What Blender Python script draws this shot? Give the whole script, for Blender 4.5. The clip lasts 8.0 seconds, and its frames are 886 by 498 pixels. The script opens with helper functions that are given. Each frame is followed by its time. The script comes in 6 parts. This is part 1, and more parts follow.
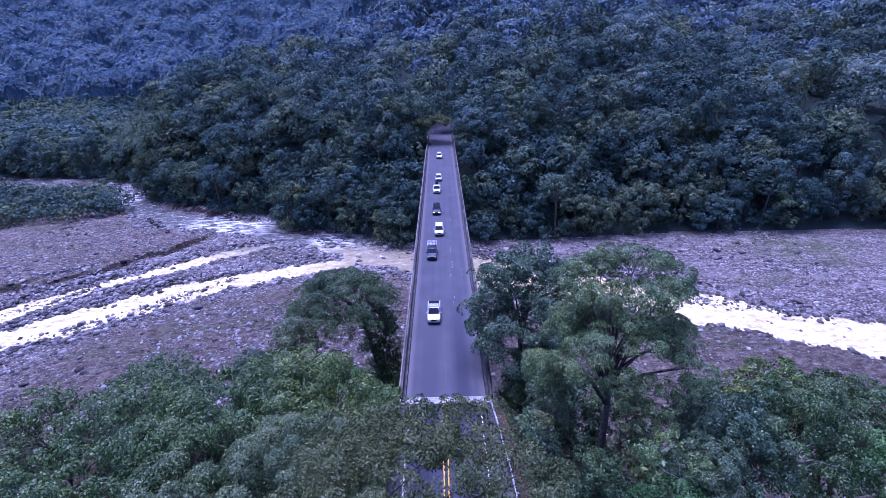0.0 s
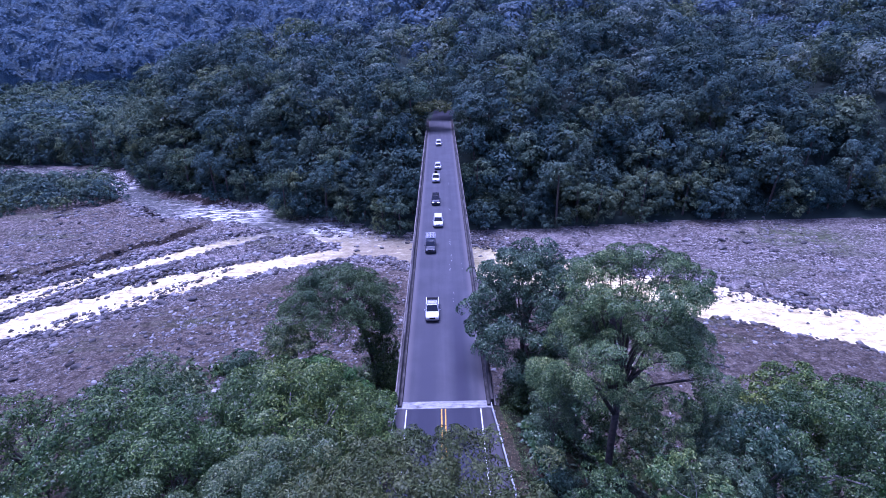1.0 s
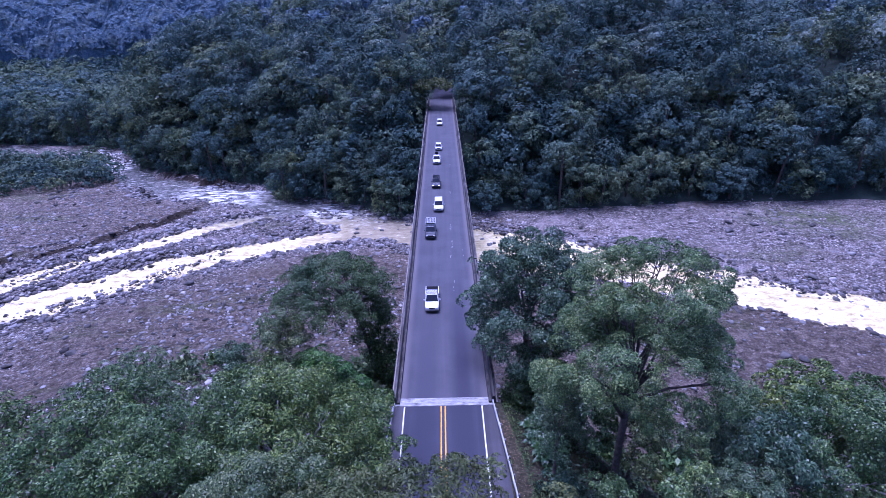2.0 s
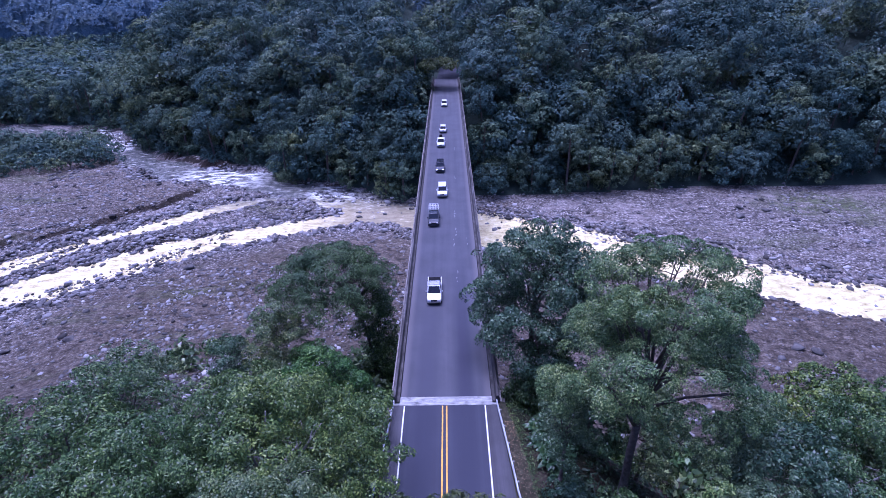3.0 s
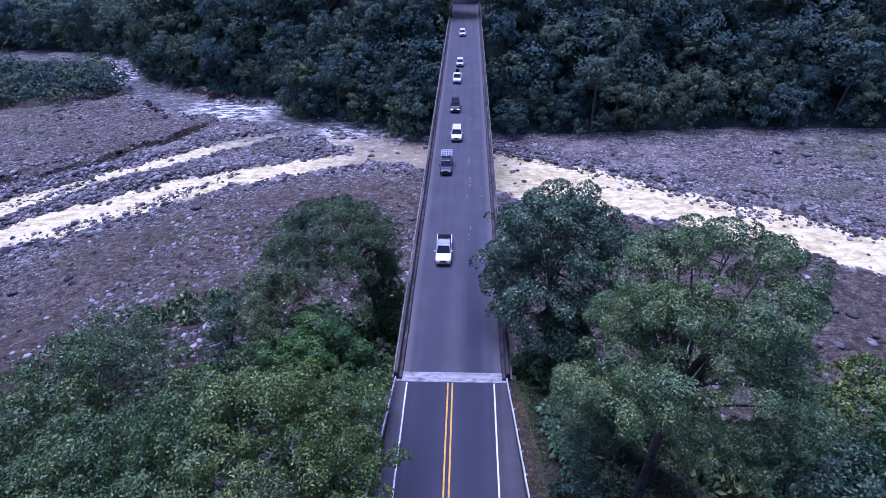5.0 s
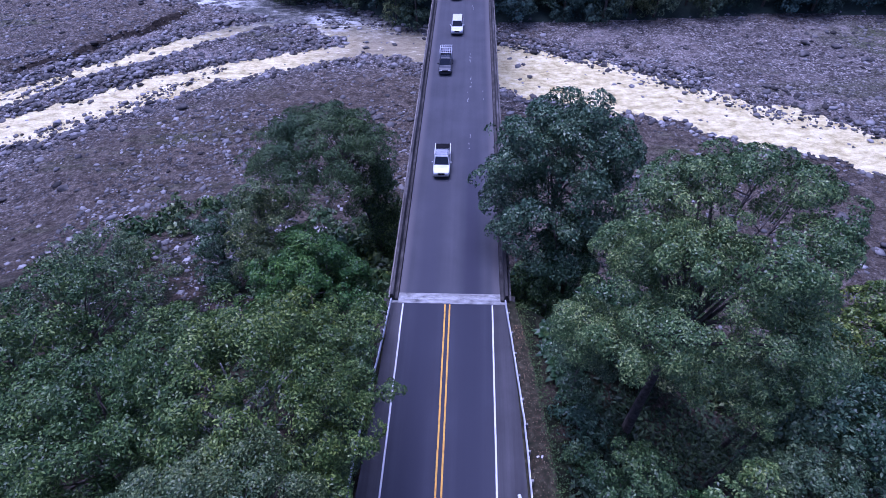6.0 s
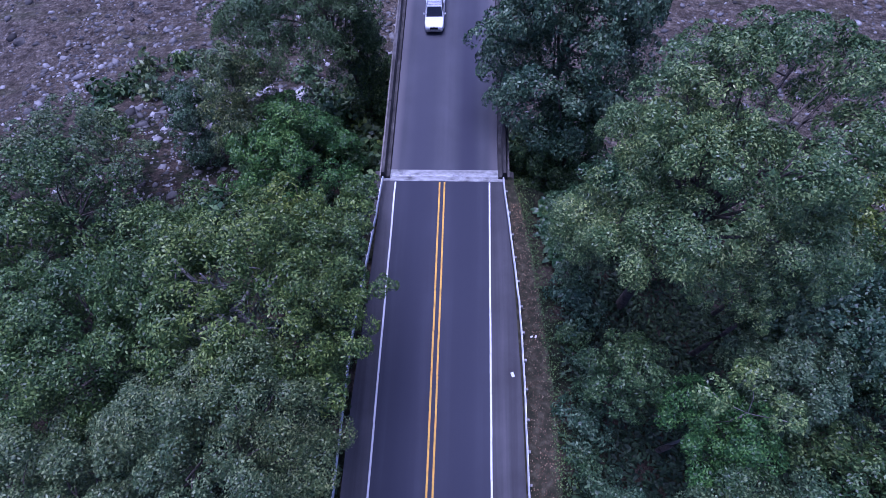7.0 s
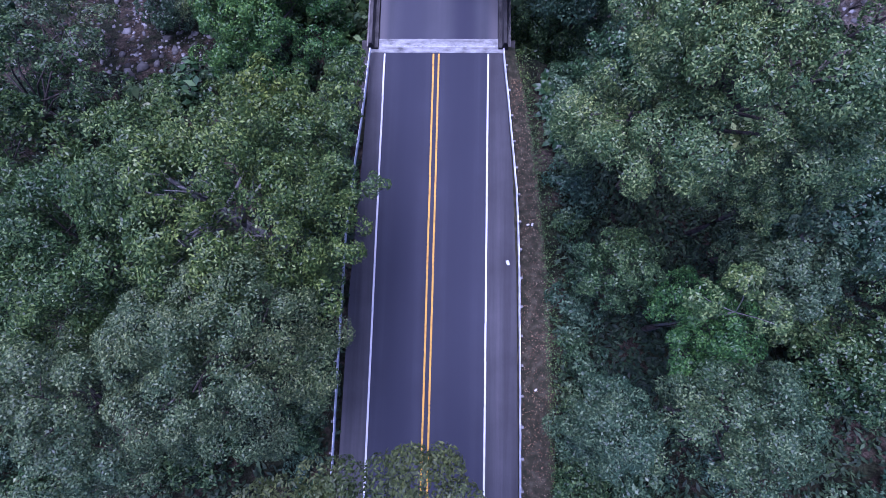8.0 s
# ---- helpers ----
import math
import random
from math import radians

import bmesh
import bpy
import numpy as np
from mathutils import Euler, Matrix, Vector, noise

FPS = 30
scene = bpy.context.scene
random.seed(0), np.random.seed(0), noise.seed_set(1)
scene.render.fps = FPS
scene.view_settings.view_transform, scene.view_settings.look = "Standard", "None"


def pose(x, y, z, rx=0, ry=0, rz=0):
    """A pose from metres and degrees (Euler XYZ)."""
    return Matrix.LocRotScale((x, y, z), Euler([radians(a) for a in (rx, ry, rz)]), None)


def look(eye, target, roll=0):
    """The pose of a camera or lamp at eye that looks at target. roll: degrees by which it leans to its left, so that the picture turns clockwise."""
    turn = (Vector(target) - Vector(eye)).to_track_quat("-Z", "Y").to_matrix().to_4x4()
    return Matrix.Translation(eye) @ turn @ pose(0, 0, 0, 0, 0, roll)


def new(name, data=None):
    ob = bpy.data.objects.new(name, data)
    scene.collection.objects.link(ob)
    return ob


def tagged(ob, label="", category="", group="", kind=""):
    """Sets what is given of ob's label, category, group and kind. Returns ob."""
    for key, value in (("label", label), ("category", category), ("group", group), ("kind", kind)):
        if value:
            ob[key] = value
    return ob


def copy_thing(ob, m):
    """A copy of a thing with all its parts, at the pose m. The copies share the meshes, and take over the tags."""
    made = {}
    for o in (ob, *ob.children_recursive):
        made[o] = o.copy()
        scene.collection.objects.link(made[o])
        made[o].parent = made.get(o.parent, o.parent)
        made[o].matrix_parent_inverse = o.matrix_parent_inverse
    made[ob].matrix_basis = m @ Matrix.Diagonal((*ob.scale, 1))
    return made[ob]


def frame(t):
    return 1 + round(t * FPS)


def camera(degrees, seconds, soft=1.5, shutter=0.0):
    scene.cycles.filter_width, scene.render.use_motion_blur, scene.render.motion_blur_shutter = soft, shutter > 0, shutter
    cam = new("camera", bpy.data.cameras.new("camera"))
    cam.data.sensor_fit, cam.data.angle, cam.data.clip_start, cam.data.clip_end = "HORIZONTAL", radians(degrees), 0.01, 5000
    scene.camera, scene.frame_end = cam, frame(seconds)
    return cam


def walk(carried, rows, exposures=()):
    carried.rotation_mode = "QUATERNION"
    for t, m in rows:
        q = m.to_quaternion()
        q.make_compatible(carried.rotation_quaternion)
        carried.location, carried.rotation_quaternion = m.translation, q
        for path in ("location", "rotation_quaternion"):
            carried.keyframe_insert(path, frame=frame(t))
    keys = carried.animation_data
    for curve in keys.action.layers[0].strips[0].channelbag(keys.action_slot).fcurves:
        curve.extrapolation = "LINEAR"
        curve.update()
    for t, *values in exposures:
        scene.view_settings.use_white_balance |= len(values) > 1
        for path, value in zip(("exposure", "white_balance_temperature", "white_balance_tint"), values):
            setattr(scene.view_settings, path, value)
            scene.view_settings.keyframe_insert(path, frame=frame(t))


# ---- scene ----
cam = camera(80.7, 8.0, soft=0.6)
PATH = [
    (0, (0.165, -5.128, 37.316), (0.165, -3.272, 36.569), -1.3),
    (0.5, (0.255, -3.393, 37.271), (0.256, -1.544, 36.507), -1.3),
    (1, (0.345, -1.724, 37.222), (0.344, 0.11, 36.426), -1.3),
    (1.5, (0.502, -0.13, 37.182), (0.497, 1.688, 36.348), -1.4),
    (2, (0.569, 1.385, 37.135), (0.56, 3.186, 36.265), -1.4),
    (3.5, (0.957, 5.942, 36.836), (0.914, 7.686, 35.857), -1.4),
    (4, (1.126, 7.53, 36.77), (1.066, 9.241, 35.735), -1.5),
    (5.3, (1.562, 11.603, 36.58), (1.464, 13.201, 35.381), -1.6),
    (5.5, (1.606, 12.289, 36.54), (1.51, 13.853, 35.297), -1.6),
    (6, (1.768, 14.086, 36.407), (1.67, 15.458, 34.955), -2.1),
    (6.5, (1.907, 15.881, 36.265), (1.814, 17.025, 34.627), -2.8),
    (7, (2.093, 17.606, 36.151), (2.003, 18.498, 34.363), -4.3),
    (7.5, (2.237, 19.183, 36.053), (2.152, 19.807, 34.155), -6.4),
    (8, (2.332, 20.64, 36.04), (2.252, 20.984, 34.072), -11.9),
]
walk(cam, [(t, look(eye, target, roll)) for t, eye, target, roll in PATH], [(0, 1.07, 4500, 59), (4, 0.86, 4620, 51), (6.5, 0.53, 4570, 50), (8, 0.88, 4690, 49)])

# ---------------- light ----------------
SUN_ELEV, SUN_ROT = radians(76), radians(-40)
world = bpy.data.worlds.new("sky")
scene.world = world
world.use_nodes = True
wn = world.node_tree
sky = wn.nodes.new("ShaderNodeTexSky")
sky.sky_type = "NISHITA"
sky.sun_disc = False
sky.sun_elevation, sky.sun_rotation = SUN_ELEV, SUN_ROT
sky.air_density, sky.dust_density = 1.0, 3.0
wn.links.new(sky.outputs["Color"], wn.nodes["Background"].inputs["Color"])
wn.nodes["Background"].inputs["Strength"].default_value = 0.075
sun = new("sun", bpy.data.lights.new("sun", "SUN"))
sun.data.energy, sun.data.angle, sun.data.color = 2.15, radians(45), (1.0, 0.96, 0.9)
sun.matrix_world = look((0, 0, 100), (-math.sin(SUN_ROT) * math.cos(SUN_ELEV) * 100, -math.cos(SUN_ROT) * math.cos(SUN_ELEV) * 100, 100 - math.sin(SUN_ELEV) * 100))


# ---------------- materials ----------------
def material(name, rough=0.7, metal=0.0, spec=0.3):
    m = bpy.data.materials.new(name)
    m.use_nodes = True
    b = m.node_tree.nodes["Principled BSDF"]
    b.inputs["Roughness"].default_value, b.inputs["Metallic"].default_value = rough, metal
    b.inputs["Specular IOR Level"].default_value = spec
    return m, m.node_tree, b


def node(nt, kind, **values):
    n = nt.nodes.new(kind)
    for key, value in values.items():
        n.inputs[key.replace("_", " ")].default_value = value
    return n


def coords(nt, scale=(1, 1, 1)):
    """World-sized coordinates: metres along the world's axes."""
    g = nt.nodes.new("ShaderNodeNewGeometry")
    m = nt.nodes.new("ShaderNodeMapping")
    m.inputs["Scale"].default_value = scale
    nt.links.new(g.outputs["Position"], m.inputs["Vector"])
    return m.outputs["Vector"]


def noise_tex(nt, vec, scale, detail=4.0, rough=0.55):
    n = node(nt, "ShaderNodeTexNoise", Scale=scale, Detail=detail, Roughness=rough)
    nt.links.new(vec, n.inputs["Vector"])
    return n.outputs["Fac"]


def ramp(nt, fac, stops):
    r = nt.nodes.new("ShaderNodeValToRGB")
    el = r.color_ramp.elements
    while len(el) < len(stops):
        el.new(0.5)
    for e, (p, c) in zip(el, stops):
        e.position = p
        e.color = (*c, 1) if len(c) == 3 else c
    nt.links.new(fac, r.inputs["Fac"])
    return r.outputs["Color"]


def blend(nt, fac, a, b, mode="MIX"):
    m = nt.nodes.new("ShaderNodeMix")
    m.data_type, m.blend_type = "RGBA", mode
    for sock, value in ((m.inputs[0], fac), (m.inputs[6], a), (m.inputs[7], b)):
        if isinstance(value, (int, float)):
            sock.default_value = value
        elif isinstance(value, tuple):
            sock.default_value = (*value, 1)
        else:
            nt.links.new(value, sock)
    return m.outputs[2]


def bump(nt, bsdf, height, strength, distance):
    b = node(nt, "ShaderNodeBump", Strength=strength, Distance=distance)
    nt.links.new(height, b.inputs["Height"])
    nt.links.new(b.outputs["Normal"], bsdf.inputs["Normal"])


def grained(name, stops, scale, rough=0.8, metal=0.0, relief=0.01, fine=8.0, stretch=(1, 1, 1), spec=0.3):
    """A surface whose colour wanders at two scales, with a fine relief."""
    m, nt, b = material(name, rough, metal, spec)
    v = coords(nt, stretch)
    coarse, small = noise_tex(nt, v, scale, 5), noise_tex(nt, v, scale * fine, 3)
    col = ramp(nt, coarse, stops)
    col = blend(nt, 0.45, col, ramp(nt, small, [(0.3, (0.45, 0.45, 0.45)), (0.7, (1, 1, 1))]), "MULTIPLY")
    nt.links.new(col, b.inputs["Base Color"])
    if relief:
        bump(nt, b, small, 0.6, relief)
    return m


def leaf_material(name, dark, mid, light, rough=0.5, spec=0.42, spray=0.0):
    """Foliage: every leaf its own tone, every tree its own hue, with light shining through.
    spray: how many leaflets to the metre a whole spray of far foliage breaks up into."""
    m, nt, b = material(name, rough, 0, spec)
    g = nt.nodes.new("ShaderNodeNewGeometry")
    o = nt.nodes.new("ShaderNodeObjectInfo")
    col = ramp(nt, g.outputs["Random Per Island"], [(0.0, dark), (0.6, mid), (1.0, tuple(1.3 * v for v in light))])
    patch = noise_tex(nt, coords(nt), 0.35, 3)
    col = blend(nt, 0.7, col, ramp(nt, patch, [(0.33, (0.55, 0.68, 0.62)), (0.66, (1.2, 1.12, 0.95))]), "MULTIPLY")
    col = blend(nt, 0.8, col, ramp(nt, o.outputs["Random"], [(0, (0.78, 0.88, 0.95)), (0.5, (1, 1, 1)), (1, (1.12, 1.06, 0.86))]), "MULTIPLY")
    broad = noise_tex(nt, coords(nt), 0.07, 2)
    col = blend(nt, 0.8, col, ramp(nt, broad, [(0.38, (0.72, 0.82, 0.85)), (0.5, (1, 1, 1)), (0.62, (1.22, 1.12, 0.9))]), "MULTIPLY")
    if spray:
        leaflets = noise_tex(nt, coords(nt), spray, 3, 0.65)
        col = blend(nt, 0.85, col, ramp(nt, leaflets, [(0.36, (0.7, 0.72, 0.74)), (0.5, (1, 1, 1)), (0.64, (1.32, 1.28, 1.24))]), "MULTIPLY")
        bump(nt, b, leaflets, 0.7, 0.3)
    nt.links.new(col, b.inputs["Base Color"])
    t = nt.nodes.new("ShaderNodeBsdfTranslucent")
    nt.links.new(col, t.inputs["Color"])
    mix = nt.nodes.new("ShaderNodeMixShader")
    mix.inputs[0].default_value = 0.16
    nt.links.new(b.outputs[0], mix.inputs[1])
    nt.links.new(t.outputs[0], mix.inputs[2])
    if spray > 1:
        clear = nt.nodes.new("ShaderNodeBsdfTransparent")
        torn = nt.nodes.new("ShaderNodeMixShader")
        nt.links.new(ramp(nt, noise_tex(nt, coords(nt), spray * 0.8, 2, 0.6), [(0.41, (0, 0, 0)), (0.44, (1, 1, 1))]), torn.inputs[0])
        nt.links.new(clear.outputs[0], torn.inputs[1])
        nt.links.new(mix.outputs[0], torn.inputs[2])
        mix = torn
    nt.links.new(mix.outputs[0], nt.nodes["Material Output"].inputs["Surface"])
    return m


LEAF_BROAD = leaf_material("broad_leaves", (0.0194, 0.04847, 0.01966), (0.05326, 0.1109, 0.04066), (0.1453, 0.2209, 0.09156), 0.36)
LEAF_GLOSSY = leaf_material("glossy_leaves", (0.03746, 0.08288, 0.03108), (0.1011, 0.1748, 0.06597), (0.2462, 0.3224, 0.1318), 0.34)
LEAF_OLIVE = leaf_material("olive_leaves", (0.02579, 0.05989, 0.01579), (0.07745, 0.1369, 0.0357), (0.1798, 0.2486, 0.07157), 0.4)
LEAF_BRIGHT = leaf_material("bright_leaves", (0.02159, 0.07106, 0.02033), (0.05922, 0.1504, 0.03696), (0.1394, 0.2579, 0.06468), 0.4)
LEAF_ARCH = leaf_material("small_olive_leaves", (0.0504, 0.0714, 0.02184), (0.084, 0.1109, 0.03528), (0.1344, 0.1596, 0.05544), 0.55)
LEAF_FEATHER = leaf_material("feathery_leaves", (0.03872, 0.07056, 0.02234), (0.0677, 0.1176, 0.0383), (0.1109, 0.1705, 0.06384), 0.55)
LEAF_GREY = leaf_material("greyish_leaves", (0.0382, 0.0741, 0.03323), (0.1003, 0.1525, 0.06581), (0.2106, 0.2611, 0.1243), 0.4)
# leaf colours across the river, lifted and shifted to blue to imitate haze
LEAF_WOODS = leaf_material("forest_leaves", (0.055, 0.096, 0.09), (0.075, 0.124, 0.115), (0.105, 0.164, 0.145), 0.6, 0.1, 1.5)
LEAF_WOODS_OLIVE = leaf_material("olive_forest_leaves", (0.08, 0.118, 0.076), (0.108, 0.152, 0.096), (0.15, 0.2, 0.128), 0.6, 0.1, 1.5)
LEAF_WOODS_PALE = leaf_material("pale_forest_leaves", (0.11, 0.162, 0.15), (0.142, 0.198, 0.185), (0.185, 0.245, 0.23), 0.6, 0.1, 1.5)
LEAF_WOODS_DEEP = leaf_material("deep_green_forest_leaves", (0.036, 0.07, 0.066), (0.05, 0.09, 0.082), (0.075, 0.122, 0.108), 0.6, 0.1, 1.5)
# leaves of the distant slopes: blue haze is painted into the base colour
LEAF_HAZED = leaf_material("haze_tinted_leaves", (0.09744, 0.1479, 0.1949), (0.1166, 0.1688, 0.2192), (0.1392, 0.1931, 0.2471), 0.8, 0.06, 0.7)
LEAF_HAZED_DEEP = leaf_material("deep_haze_tinted_leaves", (0.085, 0.13, 0.172), (0.097, 0.145, 0.19), (0.11, 0.16, 0.208), 0.8, 0.06, 0.7)
LEAF_TEAL = leaf_material("bluish_leaves", (0.0252, 0.06048, 0.0336), (0.06552, 0.1243, 0.07056), (0.1512, 0.2226, 0.1302), 0.38)
# undergrowth leaves, darkened to paint in the shade below the big crowns
LEAF_FERN_SHADED = leaf_material("shaded_fern_leaves", (0.012, 0.03, 0.014), (0.024, 0.05, 0.022), (0.05, 0.09, 0.04), 0.6)
# crown insides: a darkened leaf colour painted as the shade between lobes
LEAF_SHADE = leaf_material("shade_coloured_inner_leaves", (0.0358, 0.0585, 0.0536), (0.0423, 0.0683, 0.0608), (0.0488, 0.078, 0.0683), 0.7)
DRY_LEAF = leaf_material("dry_leaves", (0.06, 0.03, 0.015), (0.13, 0.075, 0.04), (0.28, 0.2, 0.13), 0.7)
BARK = grained("bark", [(0.3, (0.05, 0.042, 0.035)), (0.7, (0.16, 0.14, 0.12))], 3.0, 0.9, relief=0.03)
BARK_PALE = grained("pale_bark", [(0.3, (0.22, 0.21, 0.19)), (0.7, (0.42, 0.4, 0.37))], 3.0, 0.85, relief=0.02)
CONCRETE = grained("weathered_concrete", [(0.3, (0.13, 0.12, 0.11)), (0.5, (0.24, 0.22, 0.2)), (0.75, (0.36, 0.34, 0.31))], 0.8, 0.9, relief=0.01)
CONCRETE_DARK = grained("dark_concrete", [(0.3, (0.035, 0.034, 0.032)), (0.55, (0.08, 0.075, 0.07)), (0.8, (0.17, 0.16, 0.145))], 0.9, 0.95, relief=0.01)
JOINT = grained("bleached_concrete", [(0.28, (0.12, 0.12, 0.115)), (0.42, (0.27, 0.27, 0.25)), (0.66, (0.47, 0.47, 0.44))], 1.8, 0.85, relief=0.008, stretch=(0.7, 1.6, 1))
PAINT_WHITE = grained("white_road_paint", [(0.25, (0.5, 0.5, 0.48)), (0.45, (0.8, 0.8, 0.78))], 2.5, 0.6, relief=0.002)
PAINT_WORN = grained("worn_white_paint", [(0.35, (0.12, 0.12, 0.125)), (0.65, (0.34, 0.34, 0.34))], 6.0, 0.7, relief=0.002)
PAINT_YELLOW = grained("yellow_road_paint", [(0.25, (0.5, 0.27, 0.03)), (0.5, (0.8, 0.45, 0.05))], 2.5, 0.6, relief=0.002)
STEEL = grained("galvanised_steel", [(0.3, (0.4, 0.41, 0.42)), (0.7, (0.68, 0.69, 0.7))], 2.0, 0.45, 0.8, relief=0.002)
STONE = grained("river_stone", [(0.3, (0.06, 0.056, 0.05)), (0.5, (0.125, 0.118, 0.107)), (0.75, (0.24, 0.227, 0.208))], 0.35, 0.85, relief=0.03)
CAR_WHITE = grained("white_car_paint", [(0.3, (0.74, 0.75, 0.76)), (0.7, (0.82, 0.82, 0.82))], 1.0, 0.25, relief=0, spec=0.6)
CAR_DARK = grained("dark_grey_car_paint", [(0.3, (0.03, 0.033, 0.04)), (0.7, (0.055, 0.06, 0.07))], 1.0, 0.25, relief=0, spec=0.6)
CAR_BLACK = grained("black_vinyl", [(0.3, (0.006, 0.006, 0.008)), (0.7, (0.014, 0.014, 0.016))], 2.0, 0.85, relief=0.002, spec=0.15)
RUBBER = grained("tyre_rubber", [(0.3, (0.012, 0.012, 0.012)), (0.7, (0.03, 0.03, 0.03))], 3.0, 0.9, relief=0.002)
CHROME = grained("bright_metal", [(0.3, (0.6, 0.6, 0.6)), (0.7, (0.75, 0.75, 0.75))], 2.0, 0.25, 1.0, relief=0)
GLASS = grained("dark_car_glass", [(0.3, (0.012, 0.014, 0.018)), (0.7, (0.02, 0.022, 0.028))], 1.0, 0.08, relief=0, spec=0.8)
LAMP_GLASS = grained("lamp_glass", [(0.3, (0.7, 0.7, 0.7)), (0.7, (0.85, 0.85, 0.85))], 2.0, 0.1, relief=0, spec=0.8)
LITTER = grained("pale_plastic", [(0.3, (0.7, 0.7, 0.68)), (0.7, (0.8, 0.8, 0.8))], 4.0, 0.5, relief=0)


def asphalt_material(name, dark, mid, light, streak, bands=()):
    """Worn asphalt: aggregate grain, broad blotches and streaks drawn out along the traffic."""
    m, nt, b = material(name, 0.75, 0, 0.35)
    long = noise_tex(nt, coords(nt, (1.1, 0.03, 1)), 1.0, 5)
    blot = noise_tex(nt, coords(nt), 0.25, 5)
    fine = noise_tex(nt, coords(nt), 30, 2)
    col = ramp(nt, long, [(0.3, dark), (0.5, mid), (0.72, light)])
    col = blend(nt, streak, col, ramp(nt, blot, [(0.3, (0.55, 0.55, 0.57)), (0.7, (1.1, 1.1, 1.1))]), "MULTIPLY")
    col = blend(nt, 0.5, col, ramp(nt, fine, [(0.3, (0.7, 0.7, 0.7)), (0.7, (1.1, 1.1, 1.1))]), "MULTIPLY")
    # bands (x, half-width, from y, to y, tone) laid over the surface, darker or paler
    at = nt.nodes.new("ShaderNodeSeparateXYZ")
    nt.links.new(coords(nt), at.inputs[0])
    for x, half, y0, y1, tone in bands:
        off = node(nt, "ShaderNodeMath")
        off.operation = "SUBTRACT"
        off.inputs[1].default_value = x
        nt.links.new(at.outputs["X"], off.inputs[0])
        dist = node(nt, "ShaderNodeMath")
        dist.operation = "ABSOLUTE"
        nt.links.new(off.outputs[0], dist.inputs[0])
        masks = []
        for source, lo, hi in ((dist.outputs[0], half, half * 0.2), (at.outputs["Y"], y1, y0)):
            span = nt.nodes.new("ShaderNodeMapRange")
            span.interpolation_type = "SMOOTHSTEP"
            span.inputs["From Min"].default_value, span.inputs["From Max"].default_value = lo, hi
            nt.links.new(source, span.inputs["Value"])
            masks.append(span.outputs["Result"])
        # mask of the band, broken up by the long streaks
        worn = blend(nt, 0.4, blend(nt, 1.0, masks[0], masks[1], "MULTIPLY"), long, "MULTIPLY")
        col = blend(nt, worn, col, tone)
    nt.links.new(col, b.inputs["Base Color"])
    bump(nt, b, fine, 0.5, 0.006)
    return m


ASPHALT = asphalt_material("asphalt", (0.033, 0.036, 0.053), (0.041, 0.043, 0.06), (0.053, 0.055, 0.073), 0.4,
                           [(2.0, 1.5, 300, 400, (0.027, 0.029, 0.045)), (-2.0, 1.5, 300, 400, (0.027, 0.029, 0.045))])
ASPHALT_SHOULDER = asphalt_material("worn_shoulder_asphalt", (0.042, 0.041, 0.046), (0.068, 0.066, 0.072), (0.11, 0.106, 0.11), 0.8)
# two darker bands near the joint, paler ones along both kerbs
ASPHALT_DECK = asphalt_material("bridge_deck_surface", (0.066, 0.067, 0.079), (0.078, 0.079, 0.091), (0.091, 0.091, 0.103), 0.5,
                                [(2.1, 1.5, 52, 78, (0.026, 0.027, 0.045)), (-1.9, 1.8, 44, 75, (0.045, 0.046, 0.062)), (-4.3, 0.8, 150, 400, (0.12, 0.112, 0.115)), (4.5, 0.8, 150, 400, (0.12, 0.112, 0.115))])


